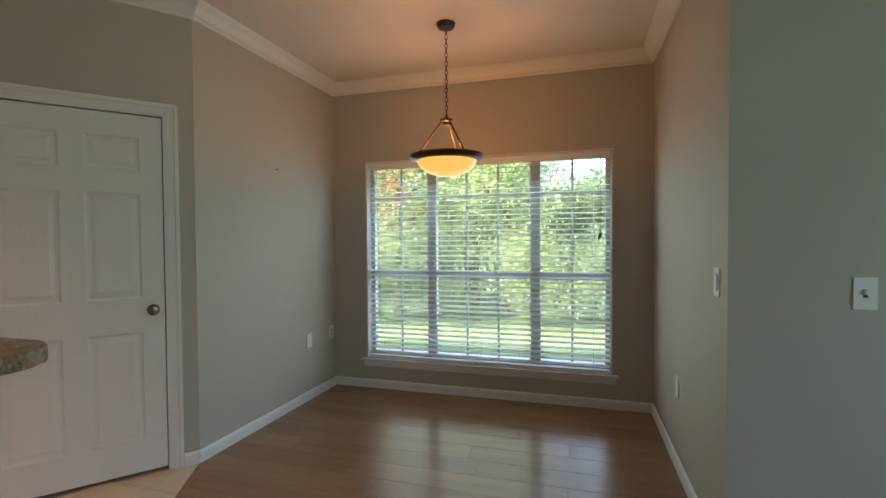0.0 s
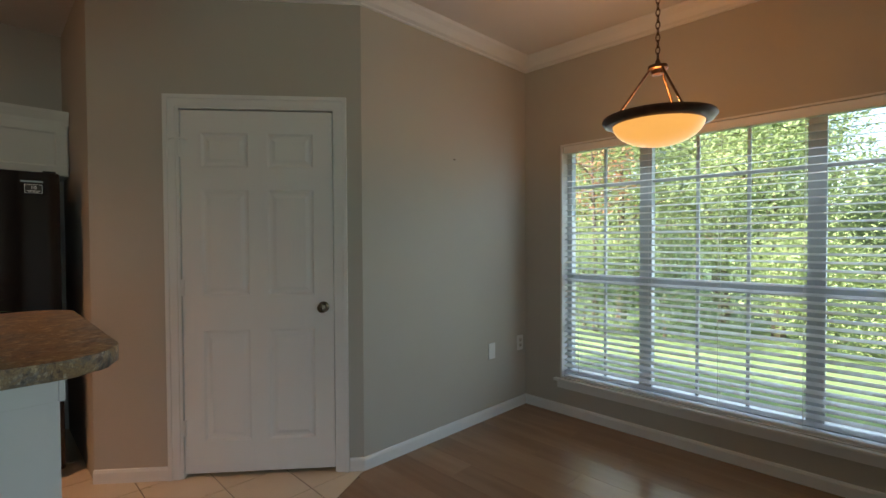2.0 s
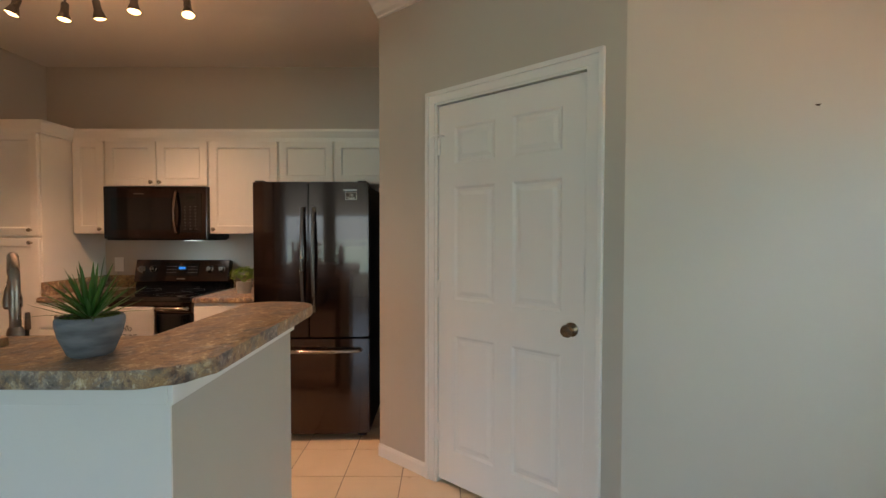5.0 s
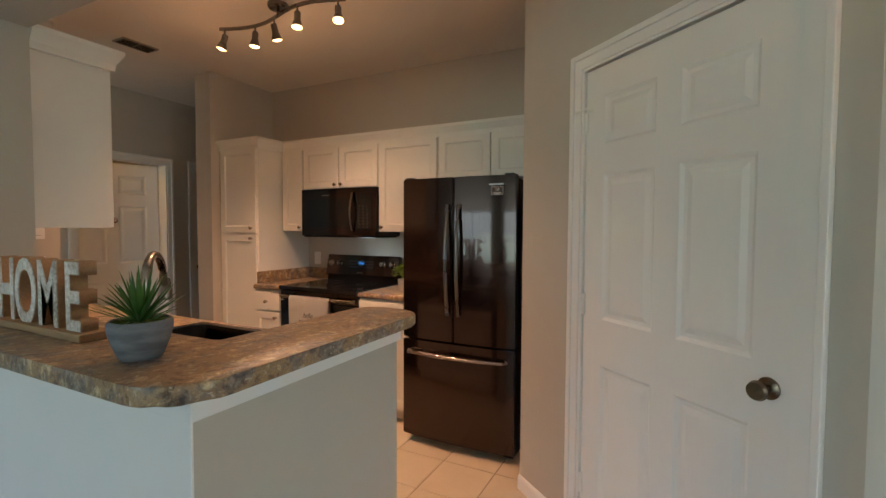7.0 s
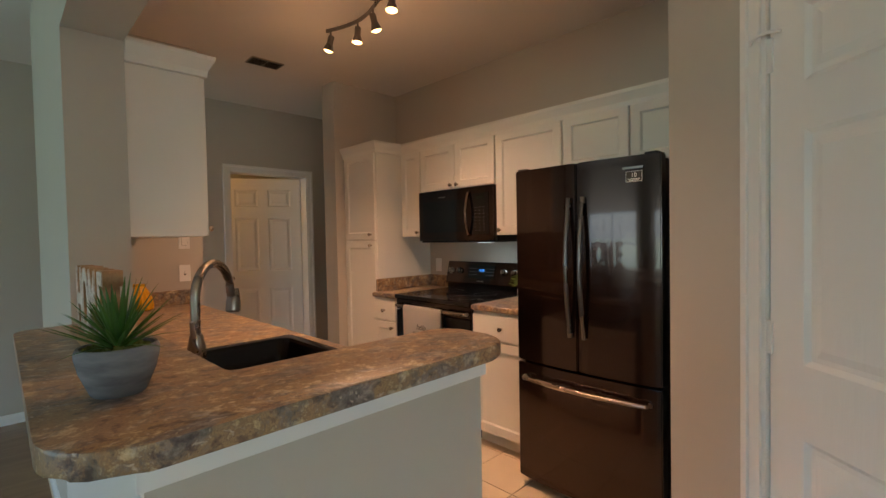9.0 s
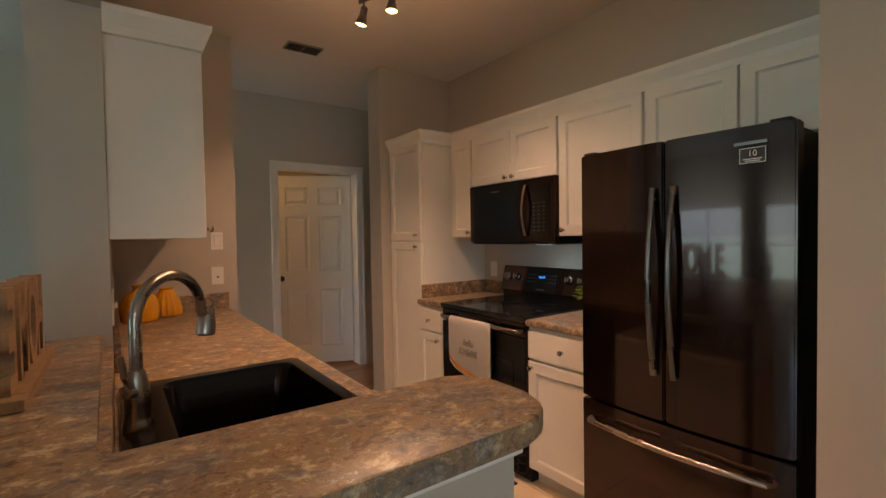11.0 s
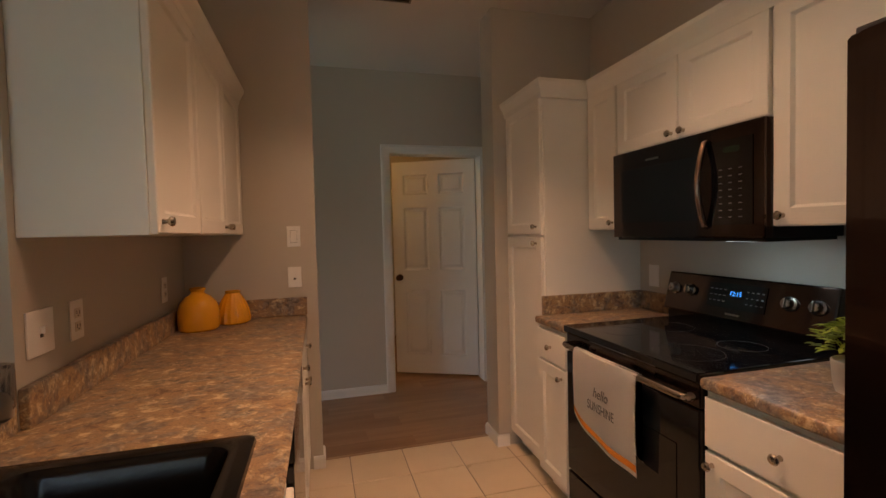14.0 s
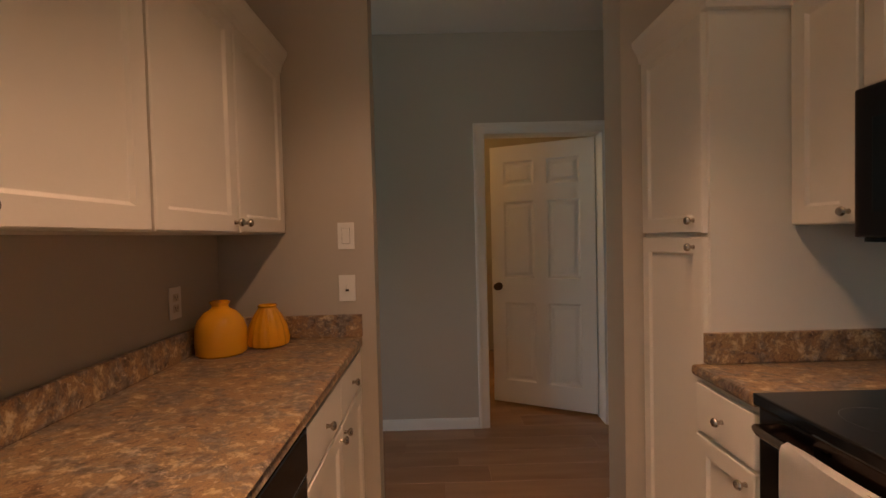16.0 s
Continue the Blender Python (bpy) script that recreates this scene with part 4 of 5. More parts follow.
for cx, cy, r in ((-3.22, -0.18, 0.085), (-3.22, 0.19, 0.115), (-3.46, -0.18, 0.105), (-3.46, 0.19, 0.08)):
    bm = bmesh.new()
    add_tube(bm, [(cx + r * math.cos(2 * math.pi * i / 40), cy + r * math.sin(2 * math.pi * i / 40), 0.9172) for i in range(40)], 0.0013, 4, closed=True)
    finish("burner_ring", bm, M_RING, rg)
boxes("back_panel_base", M_BLACK, [(KW + 0.012, KW + 0.078, RY0 + 0.004, RY1 - 0.004, 0.886, 1.0)], rg)
bm = bmesh.new()
add_box(bm, -0.385, 0.385, -0.055, 0.0, 0.0, 0.185, bevel=0.008)
PAN = Matrix.Translation((KW + 0.11, (RY0 + RY1) / 2, 0.965)) @ Matrix.Rotation(radians(-14), 4, "Y") @ facing((0, 0, 0), (0, 1, 0), (1, 0, 0))
finish("control_panel", bm, M_BLACKSS, rg, m=PAN)
boxes("control_glass", M_GLASSBLK, [(-0.135, 0.135, 0.001, 0.003, 0.05, 0.155)], rg, m=PAN)
text_mesh("clock_display", "12:15", 0.026, 0.0003, M_LCD, PAN @ Matrix.Translation((0.0, 0.0042, 0.105)) @ Matrix(((1, 0, 0, 0), (0, 0, 1, 0), (0, 1, 0, 0), (0, 0, 0, 1))), rg)
items = []
for i in range(4):
    for j in range(3):
        items.append((-0.125 + i * 0.022, -0.112 + i * 0.022, 0.0032, 0.0038, 0.075 + j * 0.025, 0.079 + j * 0.025))
        items.append((0.05 + i * 0.022, 0.060 + i * 0.022, 0.0032, 0.0038, 0.075 + j * 0.025, 0.079 + j * 0.025))
tagged(boxes("key_marks", M_MARK, items, rg, m=PAN), kind="stuff")
boxes("badge_bar", M_STEEL, [(-0.035, 0.035, 0.0005, 0.002, 0.022, 0.030)], rg, m=PAN)
for u in (-0.33, -0.235, 0.225, 0.325):
    bm = bmesh.new()
    add_lathe(bm, [(0.0, 0), (0.028, 0), (0.028, 0.004), (0.021, 0.008), (0.019, 0.026), (0.016, 0.029), (0.0, 0.03)], seg=24, m=PAN @ Matrix.Translation((u, 0, 0.105)) @ Matrix.Rotation(radians(-90), 4, "X"))
    add_box(bm, -0.004, 0.004, 0.022, 0.036, -0.019, 0.019, bevel=0.002, m=PAN @ Matrix.Translation((u, 0, 0.105)))
    finish("control_knob", bm, M_STEEL, rg, smooth=True)
bm = bmesh.new()
add_tube(bm, [(RX + 0.0, RY0 + 0.035, 0.835), (RX + 0.034, RY0 + 0.04, 0.838), (RX + 0.040, RY0 + 0.06, 0.838), (RX + 0.040, RY1 - 0.06, 0.838), (RX + 0.034, RY1 - 0.04, 0.838), (RX + 0.0, RY1 - 0.035, 0.835)], 0.0125, 12)
finish("handle", bm, M_STEEL, rg, smooth=True)

# towel over the oven handle
tw = thing("dish_towel", (RX + 0.05, -0.03, 0.85), "white printed dish towel with orange stripe on the oven handle", "towel")
HXc, HZ = RX + 0.040, 0.838


def cloth(y0, y1, smin, smax, off=0.0, n=34, k=18):
    """Part of the towel; s runs from the front hem (0) over the bar to the back hem (1)."""
    bm = bmesh.new()
    grid = []
    for i in range(n + 1):
        s = smin + (smax - smin) * i / n
        row = []
        for j in range(k + 1):
            v = y0 + (y1 - y0) * j / k
            r = 0.0155 + off
            u = (v + 0.235) / 0.40
            fl, bl = 0.345 - 0.075 * (1 - u) ** 4 + 0.012 * u, 0.24 + 0.06 * u
            arc = math.pi * 0.0155
            L = fl + arc + bl
            q = s * L
            w = 0.004 * math.sin(v * 30 + 0.6) * min(1, max(0, (fl - q) / fl)) if q < fl else 0
            if q < fl:
                x, z = r + w + 0.004 * math.sin(q * 9), -(fl - q)
            elif q < fl + arc:
                a = (q - fl) / arc * math.pi
                x, z = r * math.cos(a), r * math.sin(a)
            else:
                x, z = -r + 0.0035, -(q - fl - arc)
            row.append(bm.verts.new((HXc + x, v, HZ + z)))
        grid.append(row)
    for a, b in zip(grid, grid[1:]):
        for j in range(k):
            bm.faces.new((a[j], a[j + 1], b[j + 1], b[j]))
    return bm


bm = cloth(-0.235, 0.165, 0.0, 1.0)
bmesh.ops.solidify(bm, geom=bm.faces[:], thickness=0.003)
finish("cloth", bm, M_TOWEL, tw, smooth=True)
tagged(finish("stripe", cloth(-0.234, 0.164, 0.025, 0.062, off=0.0012, n=6), M_ORANGE, tw, smooth=True), "orange woven stripe")
TM = Matrix.Translation((HXc + 0.0235, -0.035, 0)) @ Matrix(((0, 0, 1, 0), (1, 0, 0, 0), (0, 1, 0, 0), (0, 0, 0, 1)))
text_mesh("print", "SUNSHINE", 0.046, 0.0004, M_GREYPRINT, TM @ Matrix.Translation((0.0, 0.632, 0)) @ Matrix.Diagonal((0.8, 1.15, 1, 1)), tw)
text_mesh("print_script", "hello", 0.058, 0.0004, M_GREYPRINT, TM @ Matrix.Translation((0.0, 0.690, 0)) @ Matrix(((0.85, 0.25, 0, 0), (0, 1, 0, 0), (0, 0, 1, 0), (0, 0, 0, 1))), tw)

# ---- microwave ----
mw = thing("microwave", (-3.5, -0.035, 1.305), "black over-range microwave with curved bronze-tinted handle", "microwave")
MX, MY0, MY1, MZ0, MZ1 = -3.365, -0.426, 0.356, 1.305, 1.712
boxes("body", M_SIDE, [(KW + 0.005, MX - 0.04, MY0, MY1, MZ0 + 0.012, MZ1)], mw)
boxes("underside", M_BLACK, [(KW + 0.02, MX - 0.02, MY0 + 0.01, MY1 - 0.01, MZ0, MZ0 + 0.012)], mw)
boxes("front", M_BLACKSS, [(MX - 0.04, MX, MY0, MY1, MZ0 + 0.012, MZ1)], mw, bevel=0.007)
boxes("door_glass", M_GLASSBLK, [(MX + 0.0005, MX + 0.003, MY0 + 0.055, MY0 + 0.515, MZ0 + 0.08, MZ1 - 0.085)], mw, bevel=0.001)
boxes("keypad", M_GLASSBLK, [(MX + 0.0005, MX + 0.0025, MY1 - 0.205, MY1 - 0.04, MZ0 + 0.06, MZ1 - 0.05)], mw)
items = []
for i in range(3):
    for j in range(8):
        items.append((MX + 0.0026, MX + 0.0032, MY1 - 0.172 + i * 0.040, MY1 - 0.159 + i * 0.040, MZ0 + 0.085 + j * 0.024, MZ0 + 0.0885 + j * 0.024))
tagged(boxes("key_marks", M_MARK, items, mw), kind="stuff")
boxes("display", M_GREENLCD, [(MX + 0.0026, MX + 0.0032, MY1 - 0.155, MY1 - 0.09, MZ1 - 0.095, MZ1 - 0.075)], mw)
boxes("badge_bar", M_STEEL, [(MX + 0.0005, MX + 0.002, MY0 + 0.23, MY0 + 0.31, MZ1 - 0.060, MZ1 - 0.051)], mw)
bm = bmesh.new()
hy = MY1 - 0.228
add_tube(bm, [(MX - 0.002, hy, MZ0 + 0.055)] + [(MX + 0.012 + 0.030 * math.sin(math.pi * i / 12), hy, MZ0 + 0.06 + 0.30 * i / 12) for i in range(13)] + [(MX - 0.002, hy, MZ1 - 0.042)], 0.0115, 10)
tagged(finish("handle", bm, mat("bronze_tinted_steel", (0.30, 0.20, 0.15), 0.22, metal=1.0), mw, smooth=True), "curved bronze-tinted handle")

tagged(boxes("cooktop_lamp_lens", mat("lit_cool_lens", (0.8, 0.85, 0.9), 0.4, emit=((0.75, 0.92, 1.0), 0.25)), [(MX - 0.13, MX - 0.08, MY1 - 0.22, MY1 - 0.10, MZ0 - 0.003, MZ0 - 0.0005)], mw), "lit cool-white cooktop lamp")
lamp("cooktop_lamp", "AREA", look((MX - 0.105, MY1 - 0.16, MZ0 - 0.006), (MX - 0.16, MY1 - 0.20, 0.9)), 0.15, (0.70, 0.92, 1.0), size=(0.10, 0.30))

# ---- lamps ----
pd = thing("pendant_lamp", (-0.385, 3.55, H), "bronze bowl pendant lamp with lit amber glass, hung on a chain", "pendant lamp")
PC = (-0.385, 3.55)
bm = bmesh.new()
add_lathe(bm, [(0.0, -0.04), (0.025, -0.04), (0.05, -0.03), (0.062, -0.008), (0.062, -0.001), (0.0, -0.001)], (*PC, H), 28)
finish("canopy", bm, M_BRONZE, pd, smooth=True)
bm = bmesh.new()
z, k = H - 0.04, 0
while z > 2.142:
    L, Wd = 0.036, 0.009
    ring = []
    for i in range(12):
        a = 2 * math.pi * i / 12
        o, q = Wd * math.cos(a), L / 2 * math.sin(a)
        ring.append((PC[0] + (o if k % 2 else 0), PC[1] + (0 if k % 2 else o), z - L / 2 + q))
    add_tube(bm, ring, 0.0026, 5, closed=True)
    z -= L * 0.80
    k += 1
finish("chain", bm, M_BRONZE, pd, smooth=True)
bm = bmesh.new()
add_lathe(bm, [(0.0, 0.03), (0.01, 0.03), (0.012, 0.012), (0.042, 0.008), (0.044, -0.006), (0.03, -0.012), (0.025, -0.03), (0.0, -0.034)], (*PC, 2.102), 24)
for i in range(3):
    a = radians(200 + 120 * i)
    add_tube(bm, [(PC[0] + 0.034 * math.cos(a), PC[1] + 0.034 * math.sin(a), 2.097), (PC[0] + 0.20 * math.cos(a), PC[1] + 0.20 * math.sin(a), 1.864)], 0.0055, 8)
finish("hub_and_arms", bm, M_BRONZE, pd, smooth=True)
bm = bmesh.new()
add_lathe(bm, [(0.196, 0.0), (0.200, 0.012), (0.225, 0.018), (0.240, 0.014), (0.243, 0.004), (0.232, -0.012), (0.205, -0.022), (0.196, -0.022), (0.196, 0.0)], (*PC, 1.862), 56)
finish("rim", bm, M_BRONZE, pd, smooth=True)
bm = bmesh.new()
prof = [(0.196 * math.sin(radians(a)), -0.110 * math.cos(radians(a)) - 0.01) for a in range(0, 91, 9)]
add_lathe(bm, prof, (*PC, 1.862), 48)
finish("glass_bowl", bm, M_ALAB, pd, smooth=True)

tl = thing("track_light", (-2.44, 0.29, H), "brushed steel wave track light with five lit spots", "ceiling lamp")
bm = bmesh.new()
add_lathe(bm, [(0.0, -0.028), (0.052, -0.028), (0.06, -0.02), (0.062, -0.001), (0.0, -0.001)], (-2.44, 0.29, H), 28)
add_tube(bm, [(-2.44, 0.29, H - 0.02), (-2.44, 0.29, H - 0.062)], 0.009, 10)
finish("canopy", bm, M_DSTEEL, tl, smooth=True)
bm = bmesh.new()
wave = lambda s: Vector((-2.44 - 0.055 * math.sin(2 * math.pi * s) - 0.05 * (s - 0.5), 0.29 + (s - 0.5) * 0.98, H - 0.065))
for i in range(28):
    a, b = wave(i / 28), wave((i + 1) / 28)
    dd = (b - a).normalized()
    add_box(bm, -0.002, (b - a).length + 0.002, -0.005, 0.005, -0.010, 0.010, m=facing(a, dd, Vector((-dd.y, dd.x, 0))))
finish("rail", bm, M_DSTEEL, tl)
aims = [(0.14, -0.28), (0.05, -0.05), (-0.28, 0.05), (0.10, 0.05), (0.22, 0.20)]
for i, s in enumerate((0.03, 0.25, 0.45, 0.70, 0.96)):
    p = wave(s)
    aim = Vector((aims[i][0], aims[i][1], -1)).normalized()
    rot = aim.to_track_quat("-Z", "Y").to_matrix().to_4x4()
    q = p + Vector((0, 0, -0.055))
    m = Matrix.Translation(q) @ rot
    bm = bmesh.new()
    add_tube(bm, [p, p + Vector((0, 0, -0.03)), q], 0.006, 8)
    add_lathe(bm, [(0.0, 0.018), (0.017, 0.018), (0.019, 0.01), (0.019, -0.03), (0.0235, -0.042), (0.033, -0.07), (0.034, -0.075), (0.0315, -0.075), (0.022, -0.045), (0.0, -0.04)], seg=24, m=m)
    finish("spot_head", bm, M_DSTEEL, tl, smooth=True)
    bm = bmesh.new()
    add_lathe(bm, [(0.0, -0.082), (0.015, -0.081), (0.0305, -0.073), (0.029, -0.060), (0.0, -0.056)], seg=24, m=m)
    tagged(finish("bulb", bm, M_BULB, tl, smooth=True), "lit warm bulb")
    lamp("track_spot", "SPOT", Matrix.Translation(q + aim * 0.09) @ rot, 5.1, (1.0, 0.55, 0.325), cone=102, radius=0.028)
    lamp("track_bulb", "POINT", Matrix.Translation(q + aim * 0.10), 0.13, (1.0, 0.50, 0.22), radius=0.03)

# ceiling vent
vt = thing("ceiling_vent", (-2.42, -1.12, H), "small dark louvred ceiling vent", "vent")
boxes("frame", M_NICKEL, [(-2.54, -2.29, -1.19, -1.178, H - 0.010, H - 0.001), (-2.54, -2.29, -1.062, -1.05, H - 0.010, H - 0.001), (-2.54, -2.528, -1.178, -1.062, H - 0.010, H - 0.001), (-2.302, -2.29, -1.178, -1.062, H - 0.010, H - 0.001), (-2.419, -2.411, -1.178, -1.062, H - 0.010, H - 0.001)], vt)
boxes("duct_back", M_SLOT, [(-2.528, -2.302, -1.178, -1.062, H - 0.003, H - 0.001)], vt)
boxes("louvre", M_KNOB, [(-2.527, -2.303, -1.174 + 0.016 * i, -1.168 + 0.016 * i, H - 0.009, H - 0.004) for i in range(7)], vt)

# ---- plates ----


def plate(kind, m, label, w=0.073, h=0.117):
    t = thing("light_switch" if kind != "outlet" else "wall_outlet", m.translation, label, "switch" if kind != "outlet" else "outlet")
    boxes("cover_plate", M_PLATE, [(-w / 2, w / 2, 0.0005, 0.006, -h / 2, h / 2)], t, bevel=0.002, m=m)
    if kind == "toggle":
        boxes("toggle", M_PLATE, [(-0.005, 0.005, 0.006, 0.017, -0.004, 0.016)], t, bevel=0.002, m=m)
        boxes("surround", M_SLOT, [(-0.007, 0.007, 0.006, 0.0068, -0.014, -0.004)], t, m=m)
    elif kind == "rocker":
        boxes("rocker", M_PLATE, [(-0.017, 0.017, 0.006, 0.010, -0.034, 0.034)], t, bevel=0.002, m=m)
        boxes("gap", M_SLOT, [(-0.018, 0.018, 0.0055, 0.0064, -0.0352, 0.0352)], t, m=m)
    elif kind == "outlet":
        for z in (-0.02, 0.02):
            boxes("socket", mat("socket_face", (0.66, 0.62, 0.54), 0.4), [(-0.017, 0.017, 0.006, 0.0085, z - 0.014, z + 0.014)], t, bevel=0.002, m=m)
            boxes("slot", M_SLOT, [(-0.009, -0.006, 0.0085, 0.009, z - 0.004, z + 0.007), (0.006, 0.009, 0.0085, 0.009, z - 0.004, z + 0.007), (-0.0025, 0.0025, 0.0085, 0.009, z - 0.010, z - 0.006)], t, m=m)
    return t


nook_x = lambda y: PA[0] + (XW - PA[0]) * (y - PA[1]) / (YN - PA[1])
NF = lambda y, z: facing((nook_x(y), y, z), (PA[0] - XW, PA[1] - YN, 0), (YN - PA[1], PA[0] - XW, 0))
plate("blank", NF(3.987, 0.49), "white blank wall plate low on the nook wall")
plate("outlet", NF(4.33, 0.50), "white outlet low on the nook wall")
plate("rocker", facing((XE, 2.80, 1.145), (0, 1, 0), (-1, 0, 0)), "white switch on the nook wall")
plate("blank", facing((XE, 3.55, 0.47), (0, 1, 0), (-1, 0, 0)), "white outlet low on the nook wall")
plate("toggle", facing((1.423, 2.671, 1.125), (-1, 0, 0), (0, -1, 0)), "white toggle switch on the living room wall")
SWF = lambda x, z: facing((x, KS, z), (-1, 0, 0), (0, 1, 0))
plate("rocker", SWF(-1.833, 1.359), "white rocker switch on the kitchen end wall")
plate("toggle", SWF(-1.832, 1.128), "white toggle switch on the kitchen end wall")
CF = lambda y, z: facing((-1.265, y, z), (0, -1, 0), (-1, 0, 0))
plate("outlet", CF(-0.082, 1.13), "white outlet over the sink counter")
plate("outlet", CF(-0.878, 1.126), "white outlet over the sink counter")
plate("toggle", CF(0.10, 1.13), "white double switch over the sink counter", w=0.117)
plate("blank", facing((KW, -0.567, 1.10), (0, 1, 0), (1, 0, 0)), "white wall plate beside the range")
plate("outlet", facing((-1.07, -0.06, 0.62), (0, 1, 0), (1, 0, 0)), "white outlet on the wall end beside the bar")
bm = bmesh.new()
HKX = nook_x(3.60)
add_tube(bm, [(HKX, 3.60, 1.858), (HKX + 0.012, 3.60, 1.855)], 0.004, 8)
add_tube(bm, [(HKX + 0.004, 3.59, 1.858), (HKX + 0.004, 3.612, 1.860)], 0.002, 6)
tagged(finish("wall_hook", bm, M_KNOB), "small steel nail in the nook wall", "hook")

# ---- things on the counters ----
pot = thing("potted_succulent", (-1.045, 1.275, 1.052), "spiky green succulent in a grey washed ceramic pot", "plant")
bm = bmesh.new()
add_lathe(bm, [(r * 0.83, z * 0.86) for r, z in ((0.0, 0.0), (0.052, 0.0), (0.058, 0.006), (0.078, 0.055), (0.086, 0.09), (0.086, 0.103), (0.081, 0.112), (0.075, 0.112), (0.073, 0.100), (0.0, 0.098))], (-1.045, 1.275, 1.0525), 40)
finish("pot", bm, M_POT, pot, smooth=True)
bm = bmesh.new()
rng = random.Random(5)
for i in range(220):
    r, a = 0.056 * math.sqrt(rng.random()), rng.random() * 6.283
    bmesh.ops.create_icosphere(bm, subdivisions=1, radius=rng.uniform(0.004, 0.009), matrix=Matrix.Translation((-1.045 + r * math.cos(a), 1.275 + r * math.sin(a), 1.052 + 0.086 + rng.uniform(0, 0.005))))
finish("moss", bm, M_SOIL, pot)


def add_blade(bm, base, direction, length, width, droop, seg=6):
    dr = Vector(direction).normalized()
    side = dr.cross(Vector((0, 0, 1)))
    side = side.normalized() if side.length > 0.05 else Vector((1, 0, 0))
    p = Vector(base)
    up = side.cross(dr).normalized()
    prev = None
    for i in range(seg + 1):
        s = i / seg
        w = width * (0.75 + 0.6 * s) * (1 - s ** 2.2) + 0.0003
        row = [bm.verts.new(p - side * w + up * w * 0.35), bm.verts.new(p - up * w * 0.1), bm.verts.new(p + side * w + up * w * 0.35)]
        if prev:
            for k in range(2):
                bm.faces.new((prev[k], prev[k + 1], row[k + 1], row[k]))
        prev = row
        dr = (dr + Vector((0, 0, -droop / seg))).normalized()
        p = p + dr * length / seg


bm = bmesh.new()
for i in range(62):
    a, tilt = i * 2.39996, radians(6 + 60 * (i / 62) ** 0.8)
    add_blade(bm, (-1.045 + 0.012 * math.cos(a), 1.275 + 0.012 * math.sin(a), 1.138 + 0.03 * (1 - i / 62)), (math.cos(a) * math.sin(tilt), math.sin(a) * math.sin(tilt), math.cos(tilt)), rng.uniform(0.085, 0.128), 0.005, rng.uniform(0.0, 0.25))
for a in (0.7, 2.0, 3.4, 5.1):
    add_blade(bm, (-1.045, 1.275, 1.142), (math.cos(a), math.sin(a), 0.30), 0.135, 0.0028, 0.4)
finish("leaves", bm, M_SPIKE, pot, smooth=True)

pl = thing("potted_herb", (-3.33, 0.645, 0.911), "small leafy green plant in a white pot", "plant")
bm = bmesh.new()
add_lathe(bm, [(0.0, 0.0), (0.045, 0.0), (0.052, 0.03), (0.056, 0.085), (0.052, 0.088), (0.048, 0.078), (0.0, 0.076)], (-3.33, 0.645, 0.9115), 28)
finish("pot", bm, M_WHITEPOT, pl, smooth=True)
bm = bmesh.new()
for i in range(300):
    a, b = rng.random() * 6.283, rng.uniform(-0.15, 1.5)
    r = 0.095 * rng.uniform(0.55, 1.0)
    p = Vector((-3.33 + r * math.cos(a) * math.cos(b), 0.645 + r * math.sin(a) * math.cos(b), 1.03 + r * 0.85 * math.sin(b)))
    add_blade(bm, p, (math.cos(a), math.sin(a), rng.uniform(-0.2, 0.8)), rng.uniform(0.022, 0.034), 0.008, 0.5, seg=3)
for i in range(14):
    a = i * 2.4
    add_tube(bm, [(-3.33, 0.645, 0.985), (-3.33 + 0.05 * math.cos(a), 0.645 + 0.05 * math.sin(a), 1.05)], 0.0015, 4)
finish("leaves", bm, M_BUSH, pl)

bm = bmesh.new()
add_lathe(bm, [(0.0, 0), (0.085, 0), (0.093, 0.008), (0.096, 0.05), (0.094, 0.095), (0.083, 0.135), (0.058, 0.165), (0.034, 0.178), (0.030, 0.188), (0.036, 0.198), (0.038, 0.205), (0.030, 0.207), (0.026, 0.19), (0.0, 0.18)], (-1.385, -0.975, 0.9115), 64, flute=lambda h, a: 1 + (0.010 * math.sin(26 * a) if 0.1 < h < 0.65 else 0.0))
tagged(finish("yellow_jug_vase", bm, M_YELLOW, smooth=True), "glossy yellow ribbed ceramic vase with a narrow neck on the counter", "vase", "yellow vases")
bm = bmesh.new()
add_lathe(bm, [(0.0, 0), (0.068, 0), (0.080, 0.008), (0.083, 0.03), (0.074, 0.08), (0.056, 0.125), (0.040, 0.15), (0.036, 0.160), (0.040, 0.168), (0.034, 0.171), (0.030, 0.16), (0.0, 0.15)], (-1.525, -1.09, 0.9115), 64, flute=lambda h, a: 1 + (0.035 * math.cos(16 * a) if 0.02 < h < 0.88 else 0.0))
tagged(finish("yellow_fluted_vase", bm, M_YELLOW, smooth=True), "glossy yellow fluted ceramic vase on the counter", "vase", "yellow vases")

# letter sign on the bar
sg = thing("word_sign", (-1.10, 0.70, 1.052), "distressed white wooden word sign on a wooden base", "sign")
boxes("base", M_SIGNW, [(-1.135, -1.045, 0.42, 0.985, 1.0525, 1.0755)], sg, bevel=0.003)
LR = Matrix(((0, 0, 1, 0), (1, 0, 0, 0), (0, 1, 0, 0), (0, 0, 0, 1)))
